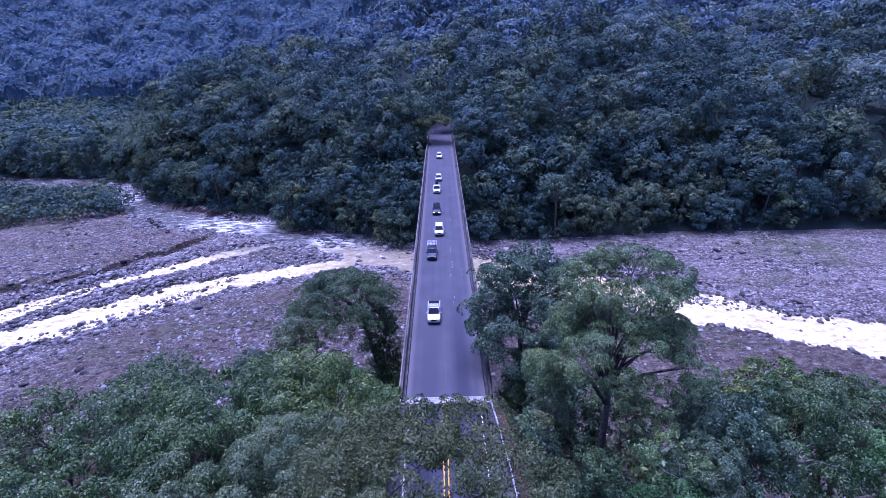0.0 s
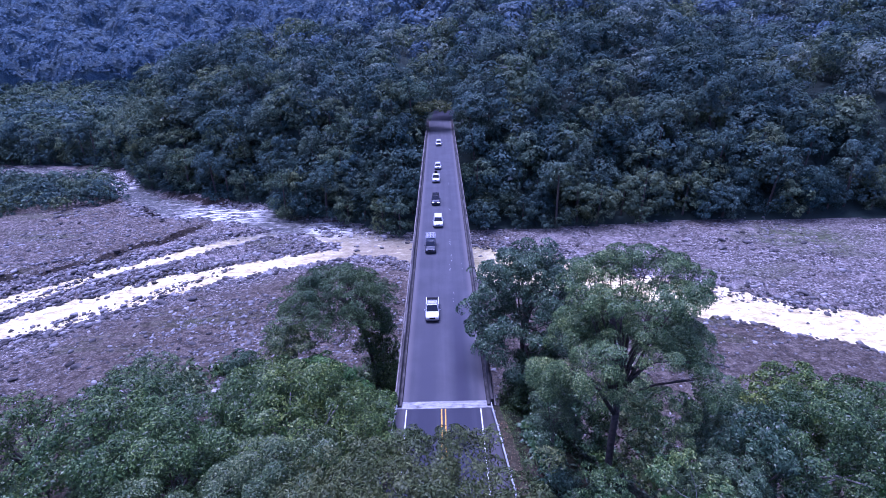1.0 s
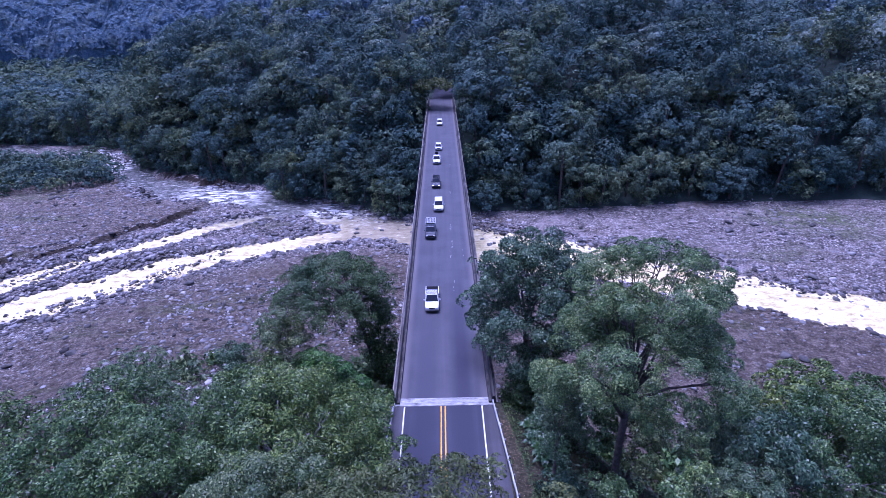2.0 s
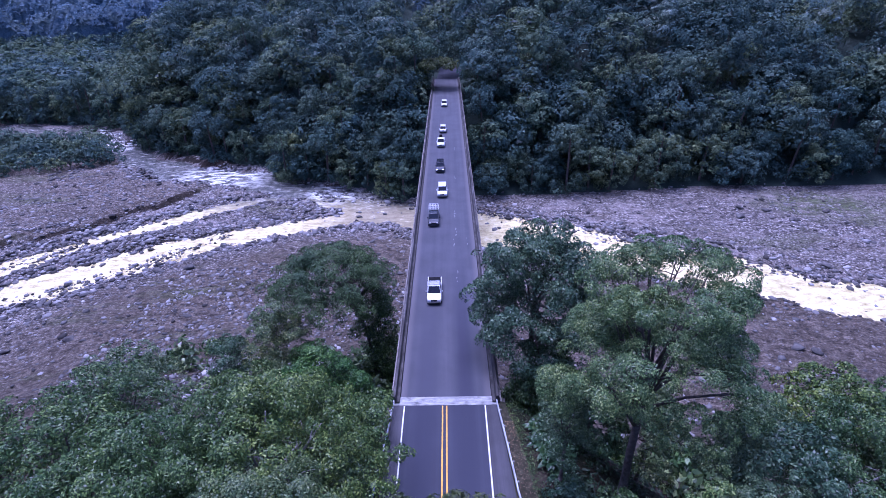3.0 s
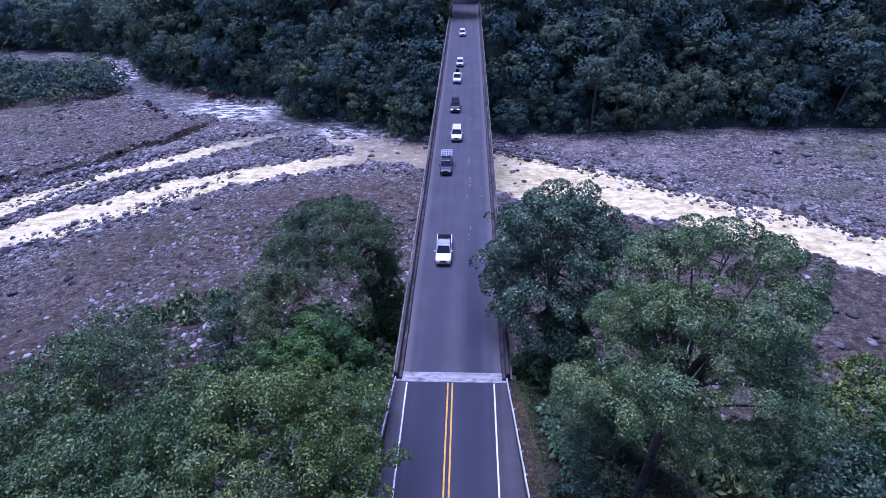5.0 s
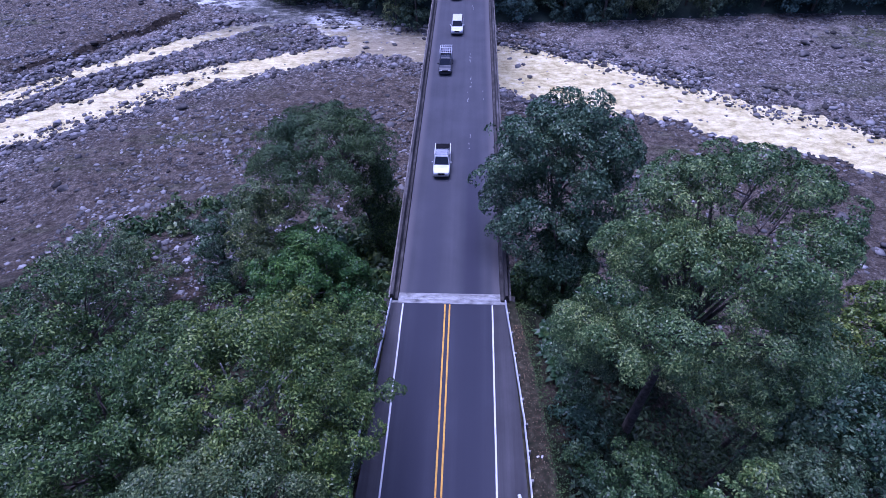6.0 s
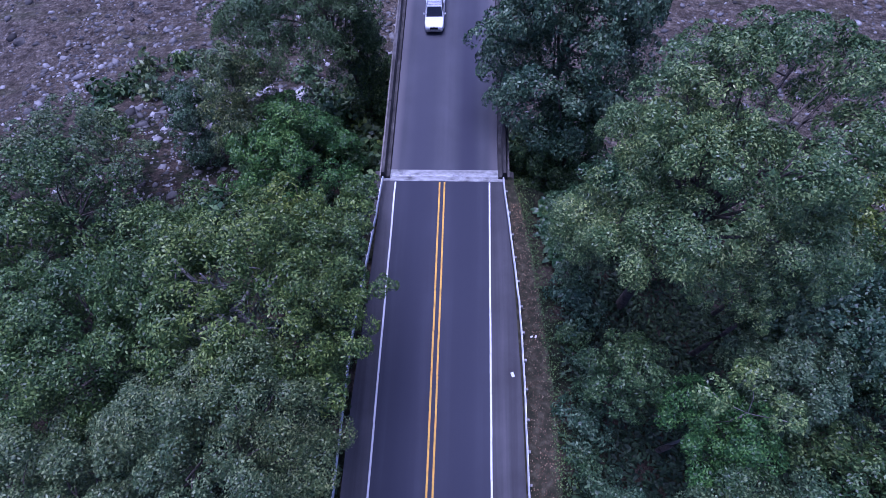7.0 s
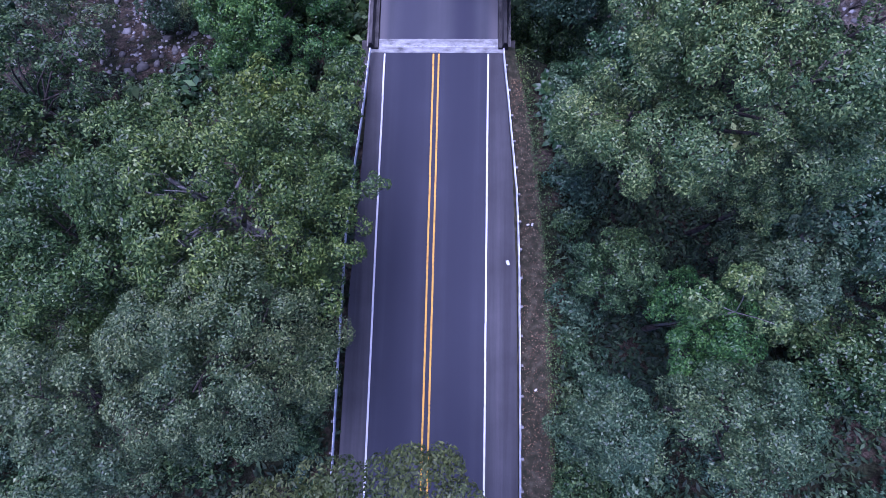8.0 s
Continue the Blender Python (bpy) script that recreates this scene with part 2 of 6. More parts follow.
def ground_material():
    """Cobbles, silt and soil of the river bed, with earth and grass on the banks above it."""
    m, nt, b = material("river_ground", 0.9, 0, 0.2)
    v = coords(nt)
    vor = node(nt, "ShaderNodeTexVoronoi", Scale=2.0)
    nt.links.new(v, vor.inputs["Vector"])
    tone = nt.nodes.new("ShaderNodeSeparateColor")
    nt.links.new(vor.outputs["Color"], tone.inputs[0])
    cob = ramp(nt, tone.outputs[0], [(0.0, (0.11, 0.105, 0.097)), (0.55, (0.29, 0.279, 0.26)), (1.0, (0.62, 0.6, 0.57))])
    cob = blend(nt, 1.0, cob, ramp(nt, vor.outputs["Distance"], [(0.25, (1, 1, 1)), (0.6, (0.42, 0.4, 0.38))]), "MULTIPLY")
    soil = ramp(nt, noise_tex(nt, v, 0.5, 6, 0.7), [(0.3, (0.05, 0.041, 0.03)), (0.5, (0.115, 0.095, 0.07)), (0.7, (0.225, 0.19, 0.148))])
    patches = noise_tex(nt, coords(nt, (1, 1.3, 1)), 0.06, 6, 0.65)
    col = blend(nt, ramp(nt, patches, [(0.52, (0, 0, 0)), (0.64, (0.5, 0.5, 0.5))]), cob, soil)
    col = blend(nt, 0.75, col, ramp(nt, noise_tex(nt, coords(nt, (0.5, 1.6, 1)), 0.09, 6, 0.7), [(0.32, (0.6, 0.58, 0.57)), (0.52, (1.05, 1.05, 1.05)), (0.7, (1.4, 1.38, 1.37))]), "MULTIPLY")
    xyz = nt.nodes.new("ShaderNodeSeparateXYZ")
    nt.links.new(v, xyz.inputs[0])
    rise = nt.nodes.new("ShaderNodeMapRange")
    rise.inputs["From Min"].default_value, rise.inputs["From Max"].default_value, rise.inputs["To Max"].default_value = -29.5, -28.2, 0.8
    nt.links.new(xyz.outputs["Z"], rise.inputs["Value"])
    west = nt.nodes.new("ShaderNodeMapRange")
    west.inputs["From Min"].default_value, west.inputs["From Max"].default_value, west.inputs["To Min"].default_value = -92.0, -72.0, 0.6
    nt.links.new(xyz.outputs["X"], west.inputs["Value"])
    col = blend(nt, blend(nt, 1.0, rise.outputs["Result"], west.outputs["Result"], "MULTIPLY"), col, soil)
    # pale silt dries in the low ground beside the water
    low = nt.nodes.new("ShaderNodeMapRange")
    low.inputs["From Min"].default_value, low.inputs["From Max"].default_value, low.inputs["To Max"].default_value = -29.45, -30.0, 0.75
    nt.links.new(xyz.outputs["Z"], low.inputs["Value"])
    silted = ramp(nt, noise_tex(nt, coords(nt, (0.6, 1.2, 1)), 0.12, 5, 0.7), [(0.42, (0, 0, 0)), (0.58, (1, 1, 1))])
    col = blend(nt, blend(nt, 1.0, silted, low.outputs["Result"], "MULTIPLY"), col, (0.32, 0.29, 0.265))
    # wet earth shows on the steep cut faces
    g = nt.nodes.new("ShaderNodeNewGeometry")
    tip = nt.nodes.new("ShaderNodeSeparateXYZ")
    nt.links.new(g.outputs["True Normal"], tip.inputs[0])
    cutface = nt.nodes.new("ShaderNodeMapRange")
    cutface.inputs["From Min"].default_value, cutface.inputs["From Max"].default_value = 0.93, 0.8
    nt.links.new(tip.outputs["Z"], cutface.inputs["Value"])
    under = nt.nodes.new("ShaderNodeMapRange")
    under.inputs["From Min"].default_value, under.inputs["From Max"].default_value = -26.5, -27.5
    nt.links.new(xyz.outputs["Z"], under.inputs["Value"])
    col = blend(nt, blend(nt, 1.0, cutface.outputs["Result"], under.outputs["Result"], "MULTIPLY"), col, (0.045, 0.037, 0.028))
    moss = noise_tex(nt, coords(nt, (0.5, 1.4, 1)), 0.045, 6, 0.7)
    col = blend(nt, ramp(nt, moss, [(0.56, (0, 0, 0)), (0.68, (0.7, 0.7, 0.7))]), col, (0.085, 0.1, 0.045))
    # thin grass has taken hold on the downstream bar
    lawn = nt.nodes.new("ShaderNodeVectorMath")
    lawn.operation = "DISTANCE"
    lawn.inputs[1].default_value = (118, 157 * 1.8, 0)
    nt.links.new(coords(nt, (1, 1.8, 0)), lawn.inputs[0])
    spread = nt.nodes.new("ShaderNodeMapRange")
    spread.inputs["From Min"].default_value, spread.inputs["From Max"].default_value, spread.inputs["To Max"].default_value = 27.0, 10.0, 0.85
    nt.links.new(lawn.outputs["Value"], spread.inputs["Value"])
    tufts = ramp(nt, noise_tex(nt, v, 0.25, 6, 0.75), [(0.42, (0, 0, 0)), (0.55, (1, 1, 1))])
    col = blend(nt, blend(nt, 1.0, tufts, spread.outputs["Result"], "MULTIPLY"), col, (0.1, 0.125, 0.055))
    up = nt.nodes.new("ShaderNodeMapRange")
    up.inputs["From Min"].default_value, up.inputs["From Max"].default_value = -24.0, -9.0
    nt.links.new(xyz.outputs["Z"], up.inputs["Value"])
    grassy = ramp(nt, noise_tex(nt, v, 0.3, 6, 0.7), [(0.35, (0.02, 0.028, 0.014)), (0.48, (0.033, 0.04, 0.019)), (0.55, (0.075, 0.06, 0.044)), (0.7, (0.15, 0.118, 0.09))])
    col = blend(nt, up.outputs["Result"], col, grassy)
    # crevices of the rubble relief are darkened in the colour, its tops made paler
    rubble = noise_tex(nt, coords(nt, (0.8, 1.3, 1)), 0.55, 8, 0.8)
    col = blend(nt, 0.85, col, ramp(nt, rubble, [(0.35, (0.35, 0.33, 0.31)), (0.47, (0.95, 0.93, 0.9)), (0.6, (1.7, 1.68, 1.66))]), "MULTIPLY")
    grit = noise_tex(nt, v, 3.2, 6, 0.75)
    col = blend(nt, 0.9, col, ramp(nt, grit, [(0.36, (0.38, 0.37, 0.36)), (0.5, (0.9, 0.89, 0.87)), (0.64, (1.5, 1.46, 1.4))]), "MULTIPLY")
    nt.links.new(col, b.inputs["Base Color"])
    bump(nt, b, rubble, 1.0, 1.2)
    return m


GROUND = ground_material()
FOREST_FLOOR = grained("forest_floor", [(0.3, (0.03, 0.05, 0.038)), (0.7, (0.05, 0.075, 0.055))], 0.2, 0.95, relief=0.2)
VERGE = grained("leaf_strewn_gravel", [(0.3, (0.022, 0.026, 0.013)), (0.5, (0.046, 0.043, 0.023)), (0.68, (0.1, 0.088, 0.056))], 2.2, 0.95, relief=0.03, fine=6)


def water_material():
    """Silt-laden river water, milky and broken, whiter where it runs fast."""
    m, nt, b = material("silty_water", 0.22, 0, 0.5)
    v = coords(nt)
    rip = noise_tex(nt, coords(nt, (0.6, 1.2, 1)), 1.1, 6, 0.65)
    foam = noise_tex(nt, coords(nt, (0.5, 0.9, 1)), 0.7, 8, 0.75)
    col = ramp(nt, foam, [(0.32, (0.32, 0.25, 0.1)), (0.42, (0.58, 0.49, 0.215)), (0.52, (0.79, 0.69, 0.34)), (0.6, (0.89, 0.81, 0.47)), (0.68, (0.98, 0.95, 0.74))])
    clear = ramp(nt, foam, [(0.4, (0.07, 0.075, 0.066)), (0.52, (0.15, 0.152, 0.13)), (0.6, (0.3, 0.3, 0.26)), (0.68, (0.8, 0.8, 0.72))])
    xyz = nt.nodes.new("ShaderNodeSeparateXYZ")
    nt.links.new(v, xyz.inputs[0])
    up = nt.nodes.new("ShaderNodeMapRange")
    up.inputs["From Min"].default_value, up.inputs["From Max"].default_value = 156.0, 172.0
    nt.links.new(xyz.outputs["Y"], up.inputs["Value"])
    calm = ramp(nt, foam, [(0.4, (0.28, 0.24, 0.14)), (0.6, (0.4, 0.35, 0.21)), (0.68, (0.8, 0.74, 0.5))])
    away = nt.nodes.new("ShaderNodeVectorMath")
    away.operation = "DISTANCE"
    away.inputs[1].default_value = (-14.0, 153.0, -30.5)
    nt.links.new(v, away.inputs[0])
    pool = nt.nodes.new("ShaderNodeMapRange")
    pool.inputs["From Min"].default_value, pool.inputs["From Max"].default_value = 34.0, 14.0
    nt.links.new(away.outputs["Value"], pool.inputs["Value"])
    col = blend(nt, pool.outputs["Result"], col, calm)
    col = blend(nt, up.outputs["Result"], col, clear)
    # white water over the boulders of the upper arm
    froth = ramp(nt, noise_tex(nt, coords(nt, (0.5, 1.3, 1)), 0.45, 7, 0.7), [(0.47, (0, 0, 0)), (0.56, (1, 1, 1))])
    for rx, ry, reach in ((-170, 263, 18), (-158, 250, 14), (-150, 238, 13), (-86, 196, 22), (-40, 174, 11)):
        near = nt.nodes.new("ShaderNodeVectorMath")
        near.operation = "DISTANCE"
        near.inputs[1].default_value = (rx, ry, -30.5)
        nt.links.new(v, near.inputs[0])
        amount = nt.nodes.new("ShaderNodeMapRange")
        amount.inputs["From Min"].default_value, amount.inputs["From Max"].default_value = reach, reach * 0.45
        nt.links.new(near.outputs["Value"], amount.inputs["Value"])
        mask = blend(nt, 1.0, froth, amount.outputs["Result"], "MULTIPLY")
        col = blend(nt, mask, col, (0.85, 0.86, 0.8))
    nt.links.new(col, b.inputs["Base Color"])
    bump(nt, b, rip, 0.8, 0.5)
    return m


WATER = water_material()


# ---------------- mesh helpers ----------------
def quads_object(name, quads, mat, parent=None, label=""):
    """One mesh out of an (n, 4, 3) array of loose quads."""
    n = len(quads)
    me = bpy.data.meshes.new(name)
    me.vertices.add(n * 4)
    me.vertices.foreach_set("co", np.ascontiguousarray(quads, dtype=np.float32).ravel())
    me.loops.add(n * 4)
    me.loops.foreach_set("vertex_index", np.arange(n * 4, dtype=np.int32))
    me.polygons.add(n)
    me.polygons.foreach_set("loop_start", np.arange(0, n * 4, 4, dtype=np.int32))
    me.polygons.foreach_set("loop_total", np.full(n, 4, dtype=np.int32))
    me.update(calc_edges=True)
    me.materials.append(mat)
    ob = new(name, me)
    ob.parent = parent
    return tagged(ob, label)


def part(name, bm, mat, parent=None, label="", smooth=False):
    me = bpy.data.meshes.new(name)
    bmesh.ops.recalc_face_normals(bm, faces=bm.faces)
    bm.to_mesh(me)
    bm.free()
    if smooth:
        for p in me.polygons:
            p.use_smooth = True
    me.materials.append(mat)
    ob = new(name, me)
    ob.parent = parent
    return tagged(ob, label)


def thing(name, label, category, m=None, group="", kind=""):
    ob = new(name)
    if m is not None:
        ob.matrix_world = m
    return tagged(ob, label, category, group, kind)


def box(bm, x0, x1, y0, y1, z0, z1, bevel=0.0):
    made = bmesh.ops.create_cube(bm, size=1, matrix=Matrix.LocRotScale(((x0 + x1) / 2, (y0 + y1) / 2, (z0 + z1) / 2), None, (x1 - x0, y1 - y0, z1 - z0)))
    if bevel:
        edges = {e for v in made["verts"] for e in v.link_edges}
        bmesh.ops.bevel(bm, geom=list(edges), offset=bevel, segments=2, affect="EDGES")
    return bm


def prism(bm, outline, y0, y1):
    """An outline in x and z drawn along y from y0 to y1."""
    a = [bm.verts.new((x, y0, z)) for x, z in outline]
    b = [bm.verts.new((x, y1, z)) for x, z in outline]
    n = len(outline)
    for i in range(n):
        bm.faces.new((a[i], a[(i + 1) % n], b[(i + 1) % n], b[i]))
    bm.faces.new(a[::-1])
    bm.faces.new(b)
    return bm


def tube(bm, points, radii, sides=7):
    rings = []
    pts = [Vector(p) for p in points]
    for i, p in enumerate(pts):
        d = (pts[min(i + 1, len(pts) - 1)] - pts[max(i - 1, 0)]).normalized()
        q = d.to_track_quat("Z", "Y")
        rings.append([bm.verts.new(p + q @ Vector((math.cos(a) * radii[i], math.sin(a) * radii[i], 0))) for a in (2 * math.pi * k / sides for k in range(sides))])
    for r, s in zip(rings, rings[1:]):
        for k in range(sides):
            bm.faces.new((r[k], r[(k + 1) % sides], s[(k + 1) % sides], s[k]))
    bm.faces.new(rings[0][::-1])
    bm.faces.new(rings[-1])


# ---------------- the lie of the land ----------------
NEAR_X = [-260, -160, -107, -87, -64, -40, -12, 10, 38, 60, 80, 97, 130, 200, 320]
NEAR_Y = [30, 68, 103, 115, 134, 146, 148, 132, 118, 109, 102, 91, 76, 40, -10]
FAR_X = [-420, -300, -230, -180, -158, -136, -110, -92, -73, -61, -39, -16, 13, 44, 86, 147, 220, 420]
FAR_Y = [300, 288, 281, 272, 260, 228, 218, 208, 201, 186, 182, 164, 167, 168, 172, 171, 160, 110]
CHANNELS = (
    ((-210, 40, 16), (-150, 78, 15), (-110, 107.5, 11), (-101, 115, 15), (-91, 121.5, 13), (-80, 131.5, 13), (-66, 139, 9), (-51, 146, 7), (-39, 150.5, 8), (-25, 154.5, 10), (-12, 153.5, 13), (0, 148, 18),
     (12, 143, 21), (33, 133, 23), (46, 127.8, 21), (57.5, 122, 19), (68.5, 116, 18), (78, 110.5, 16), (86, 106, 16), (101, 100, 18), (130, 84, 20), (200, 45, 22), (330, -15, 22)),
    ((-210, 62, 10), (-150, 96, 10), (-121, 121.5, 9), (-113, 129, 8), (-102, 141, 5), (-89, 150, 6.5), (-75, 163, 5), (-63, 169, 4), (-52, 174, 6)),
    ((-330, 275, 18), (-230, 270, 17), (-178, 262, 14), (-150, 240, 13), (-130, 216, 12), (-104, 197, 15), (-72, 190, 15), (-48, 176, 15), (-30, 166, 15), (-10, 154, 14)),
)
WATER_Z = -30.5
SCARP_X = [-260, -160, -128, -115, -105, -93, -88, -80]
SCARP_Y = [95, 120, 137, 143.5, 154, 165, 177, 200]


def wavy(x, y, size, seed):
    """A smooth wandering field of about -1 to 1."""
    r = np.random.RandomState(seed)
    f = np.zeros_like(x, dtype=float)
    for k in range(7):
        a, w, p = r.uniform(0, 6.28), r.uniform(0.6, 1.9) / size * 6.28 * 0.5, r.uniform(0, 6.28)
        f += np.sin((x * math.cos(a) + y * math.sin(a)) * w + p + 1.3 * np.sin((y * math.cos(a) - x * math.sin(a)) * w * 0.7 + p))
    return f / 4.0


def smooth(t):
    t = np.clip(t, 0, 1)
    return t * t * (3 - 2 * t)


def channel_depth(x, y):
    """How far inside the running water a place lies, in metres (negative outside)."""
    best = np.full_like(x, -1e3, dtype=float)
    edge = 1.8 * wavy(x, y, 16, 5) + 1.6 * wavy(x, y, 6, 6) + 1.0 * wavy(x, y, 3, 9)
    for line in CHANNELS:
        for (ax, ay, aw), (bx, by, bw) in zip(line, line[1:]):
            t = np.clip(((x - ax) * (bx - ax) + (y - ay) * (by - ay)) / ((bx - ax) ** 2 + (by - ay) ** 2), 0, 1)
            d = np.hypot(x - ax - t * (bx - ax), y - ay - t * (by - ay))
            w = aw + t * (bw - aw)
            best = np.maximum(best, w / 2 + 0.6 - d + edge * np.minimum(1, w / 12))
    return best


def ground_height(x, y):
    x, y = np.asarray(x, dtype=float), np.asarray(y, dtype=float)
    d = np.interp(x, NEAR_X, NEAR_Y) - y
    e = y - np.interp(x, FAR_X, FAR_Y)
    near = np.interp(d, [-5, 0, 10, 30, 48, 62, 76, 90, 105, 125, 400, 3000], [-29.9, -29.9, -29.0, -27, -25.5, -22, -17.5, -11.0, -5, -1.8, 3, 30])
    bed = -29.7 + 0.35 * wavy(x, y, 25, 2) + 0.2 * wavy(x, y, 7, 3)
    w = smooth((x + 200 - np.clip(0.3 * (y - 270), 0, 90)) / 50)
    spur = 32 * smooth(e / 42) + 0.215 * np.maximum(e - 28, 0) + (11 * wavy(x, y, 120, 11) + 5 * wavy(x, y, 50, 12)) * smooth((e - 30) / 60)
    spur -= 13 * np.exp(-((x + 4 - 0.03 * (y - 205)) / 15) ** 2) * smooth((y - 215) / 50)
    # a hidden hollow behind the first ridge upstream of the road
    spur -= 30 * smooth((e - 118) / 55) * smooth((-5 - x) / 70)
    spur += 0.28 * np.maximum(e - 270, 0)
    valley = 3 * smooth(e / 30) + 0.03 * np.maximum(e, 0) + 0.36 * np.maximum(y - 480, 0) + 3 * wavy(x, y, 90, 13) * smooth(e / 60)
    far = -29.9 + w * spur + (1 - w) * valley
    z = np.where(d > 0, near + (0.5 * wavy(x, y, 18, 4) + 0.25 * wavy(x, y, 6, 7)) * smooth(d / 20), np.where(e > 0, np.maximum(far, -29.9), bed))
    # banks blend into the bed
    c = channel_depth(x, y)
    z = np.where(z < -27.5, np.where(c > -3, np.minimum(z, -30.55 + np.clip(-c, 0, 3) * 0.33) , z), z)
    z = np.where((c > 0) & (z < -27.5), -30.6 - np.clip(c, 0, 4) * 0.25, z)
    # old terraces stand a step above the younger bars
    z = np.where((z < -25) & (e < 0), z + 0.5 * smooth((-c - 12 + 3 * wavy(x, y, 20, 8)) / 2.2) * smooth(-e / 6) * smooth((x + 40) / -30), z)
    # a scarp cut by the last flood edges the high bar upstream
    scarp = y - np.interp(x, SCARP_X, SCARP_Y) + 2.2 * wavy(x, y, 11, 23)
    z = np.where((e < 0) & (c < -1.5) & (x < -84), z + 1.5 * smooth(scarp / 3.0 + 0.5) * smooth((-c - 1.5) / 3) * smooth((-84 - x) / 6), z)
    z = np.where((d > -9) & (x > 22) & (z < -26), z + 1.4 * smooth((-c - 0.6 + 0.8 * wavy(x, y, 7, 29)) / 1.6) * smooth((x - 22) / 15) * smooth((d + 9) / 6), z)
    # the road's embankment on the near side, the cut of the road on the far side
    side = np.where(x < 0, -x - np.where(y > 29, 5.75, 6.3), x - np.where(y > 39, 6.6, 9.0))
    bank = -0.35 - np.maximum(side, 0) * np.where((x < 0) & (y > 29), 1.5, 0.75)
    z = np.where(y < 42.4, np.maximum(z, bank), z)
    z = np.where((y < 42.4) & (side < 0), -0.35, z)
    cut = smooth((14 - np.abs(x - 1 - 0.0035 * np.maximum(y - 215, 0) ** 2)) / 6) * smooth((y - 196) / 6) * smooth((300 - y) / 30)
    return z * (1 - cut) + np.where(cut > 0, -0.4, 0) * cut


def ground_z(x, y):
    return float(ground_height(np.array([x]), np.array([y]))[0])


def make_ground():
    xs = np.concatenate([np.linspace(-3000, -420, 14)[:-1], np.linspace(-420, -150, 55)[:-1], np.linspace(-150, 125, 215)[:-1], np.linspace(125, 420, 60)[:-1], np.linspace(420, 3000, 14)])
    ys = np.concatenate([np.linspace(-2500, -30, 14)[:-1], np.linspace(-30, 60, 61)[:-1], np.linspace(60, 215, 125)[:-1], np.linspace(215, 520, 70)[:-1], np.linspace(520, 3000, 30)])
    gx, gy = np.meshgrid(xs, ys)
    gz = ground_height(gx, gy)
    verts = np.stack([gx, gy, gz], -1).reshape(-1, 3)
    nx, ny = len(xs), len(ys)
    i = np.arange(nx * ny).reshape(ny, nx)
    faces = np.stack([i[:-1, :-1], i[:-1, 1:], i[1:, 1:], i[1:, :-1]], -1).reshape(-1, 4)
    me = bpy.data.meshes.new("ground")
    me.vertices.add(len(verts))
    me.vertices.foreach_set("co", verts.astype(np.float32).ravel())
    me.loops.add(faces.size)
    me.loops.foreach_set("vertex_index", faces.astype(np.int32).ravel())
    me.polygons.add(len(faces))
    me.polygons.foreach_set("loop_start", np.arange(0, faces.size, 4, dtype=np.int32))
    me.polygons.foreach_set("loop_total", np.full(len(faces), 4, dtype=np.int32))
    me.update(calc_edges=True)
    me.materials.append(GROUND)
    me.materials.append(FOREST_FLOOR)
    cx, cy = verts[faces].mean(1)[:, 0], verts[faces].mean(1)[:, 1]
    wooded = (cy - np.interp(cx, FAR_X, FAR_Y) > 1.5) | (cy < -30)
    me.polygons.foreach_set("material_index", wooded.astype(np.int32))
    me.polygons.foreach_set("use_smooth", np.ones(len(faces), dtype=bool))
    return tagged(new("ground", me), "stony river bed, earthy banks and wooded slopes", "ground", kind="structure")


make_ground()
bm = bmesh.new()
bmesh.ops.create_grid(bm, x_segments=1, y_segments=1, size=1, matrix=Matrix.LocRotScale((-20, 130, WATER_Z), None, (420, 190, 1)))
tagged(part("water", bm, WATER), "milky brown silt-laden river running in braided channels", "river", kind="structure")


# ---------------- road and bridge ----------------
JOINT_Y, FAR_END = 42.0, 218.0


def strip(name, outline, y0, y1, mat, label, category, kind="structure"):
    return tagged(part(name, prism(bmesh.new(), outline, y0, y1), mat), label, category, kind=kind)


strip("road", [(-3.95, -0.3), (3.95, -0.3), (3.95, 0), (-3.95, 0)], -60, JOINT_Y - 0.1, ASPHALT, "dark smooth asphalt two-lane road", "road")


def shoulder(name, inner, outer_rows, label):
    bm = bmesh.new()
    for (y0, x0), (y1, x1) in zip(outer_rows, outer_rows[1:]):
        v = [bm.verts.new(p) for p in ((inner, y0, -0.004), (x0, y0, -0.02), (x1, y1, -0.02), (inner, y1, -0.004), (inner, y0, -0.3), (x0, y0, -0.3), (x1, y1, -0.3), (inner, y1, -0.3))]
        for f in ((0, 1, 2, 3), (7, 6, 5, 4), (1, 5, 6, 2), (0, 3, 7, 4)):
            bm.faces.new([v[k] for k in f])
    bmesh.ops.remove_doubles(bm, verts=bm.verts, dist=1e-4)
    return tagged(part(name, bm, ASPHALT_SHOULDER), label, "road shoulder", kind="structure")


shoulder("road_shoulder_left", -3.952, [(-60, -5.7), (10, -5.7), (24, -5.6), (32, -5.25), (JOINT_Y - 0.1, -4.95)], "worn grey asphalt road shoulder under overhanging leaves")
shoulder("road_shoulder_right", 3.952, [(-60, 6.1), (12, 6.1), (25, 6.0), (33, 5.7), (JOINT_Y - 0.1, 5.1)], "worn grey asphalt road shoulder with dust and puddle marks")


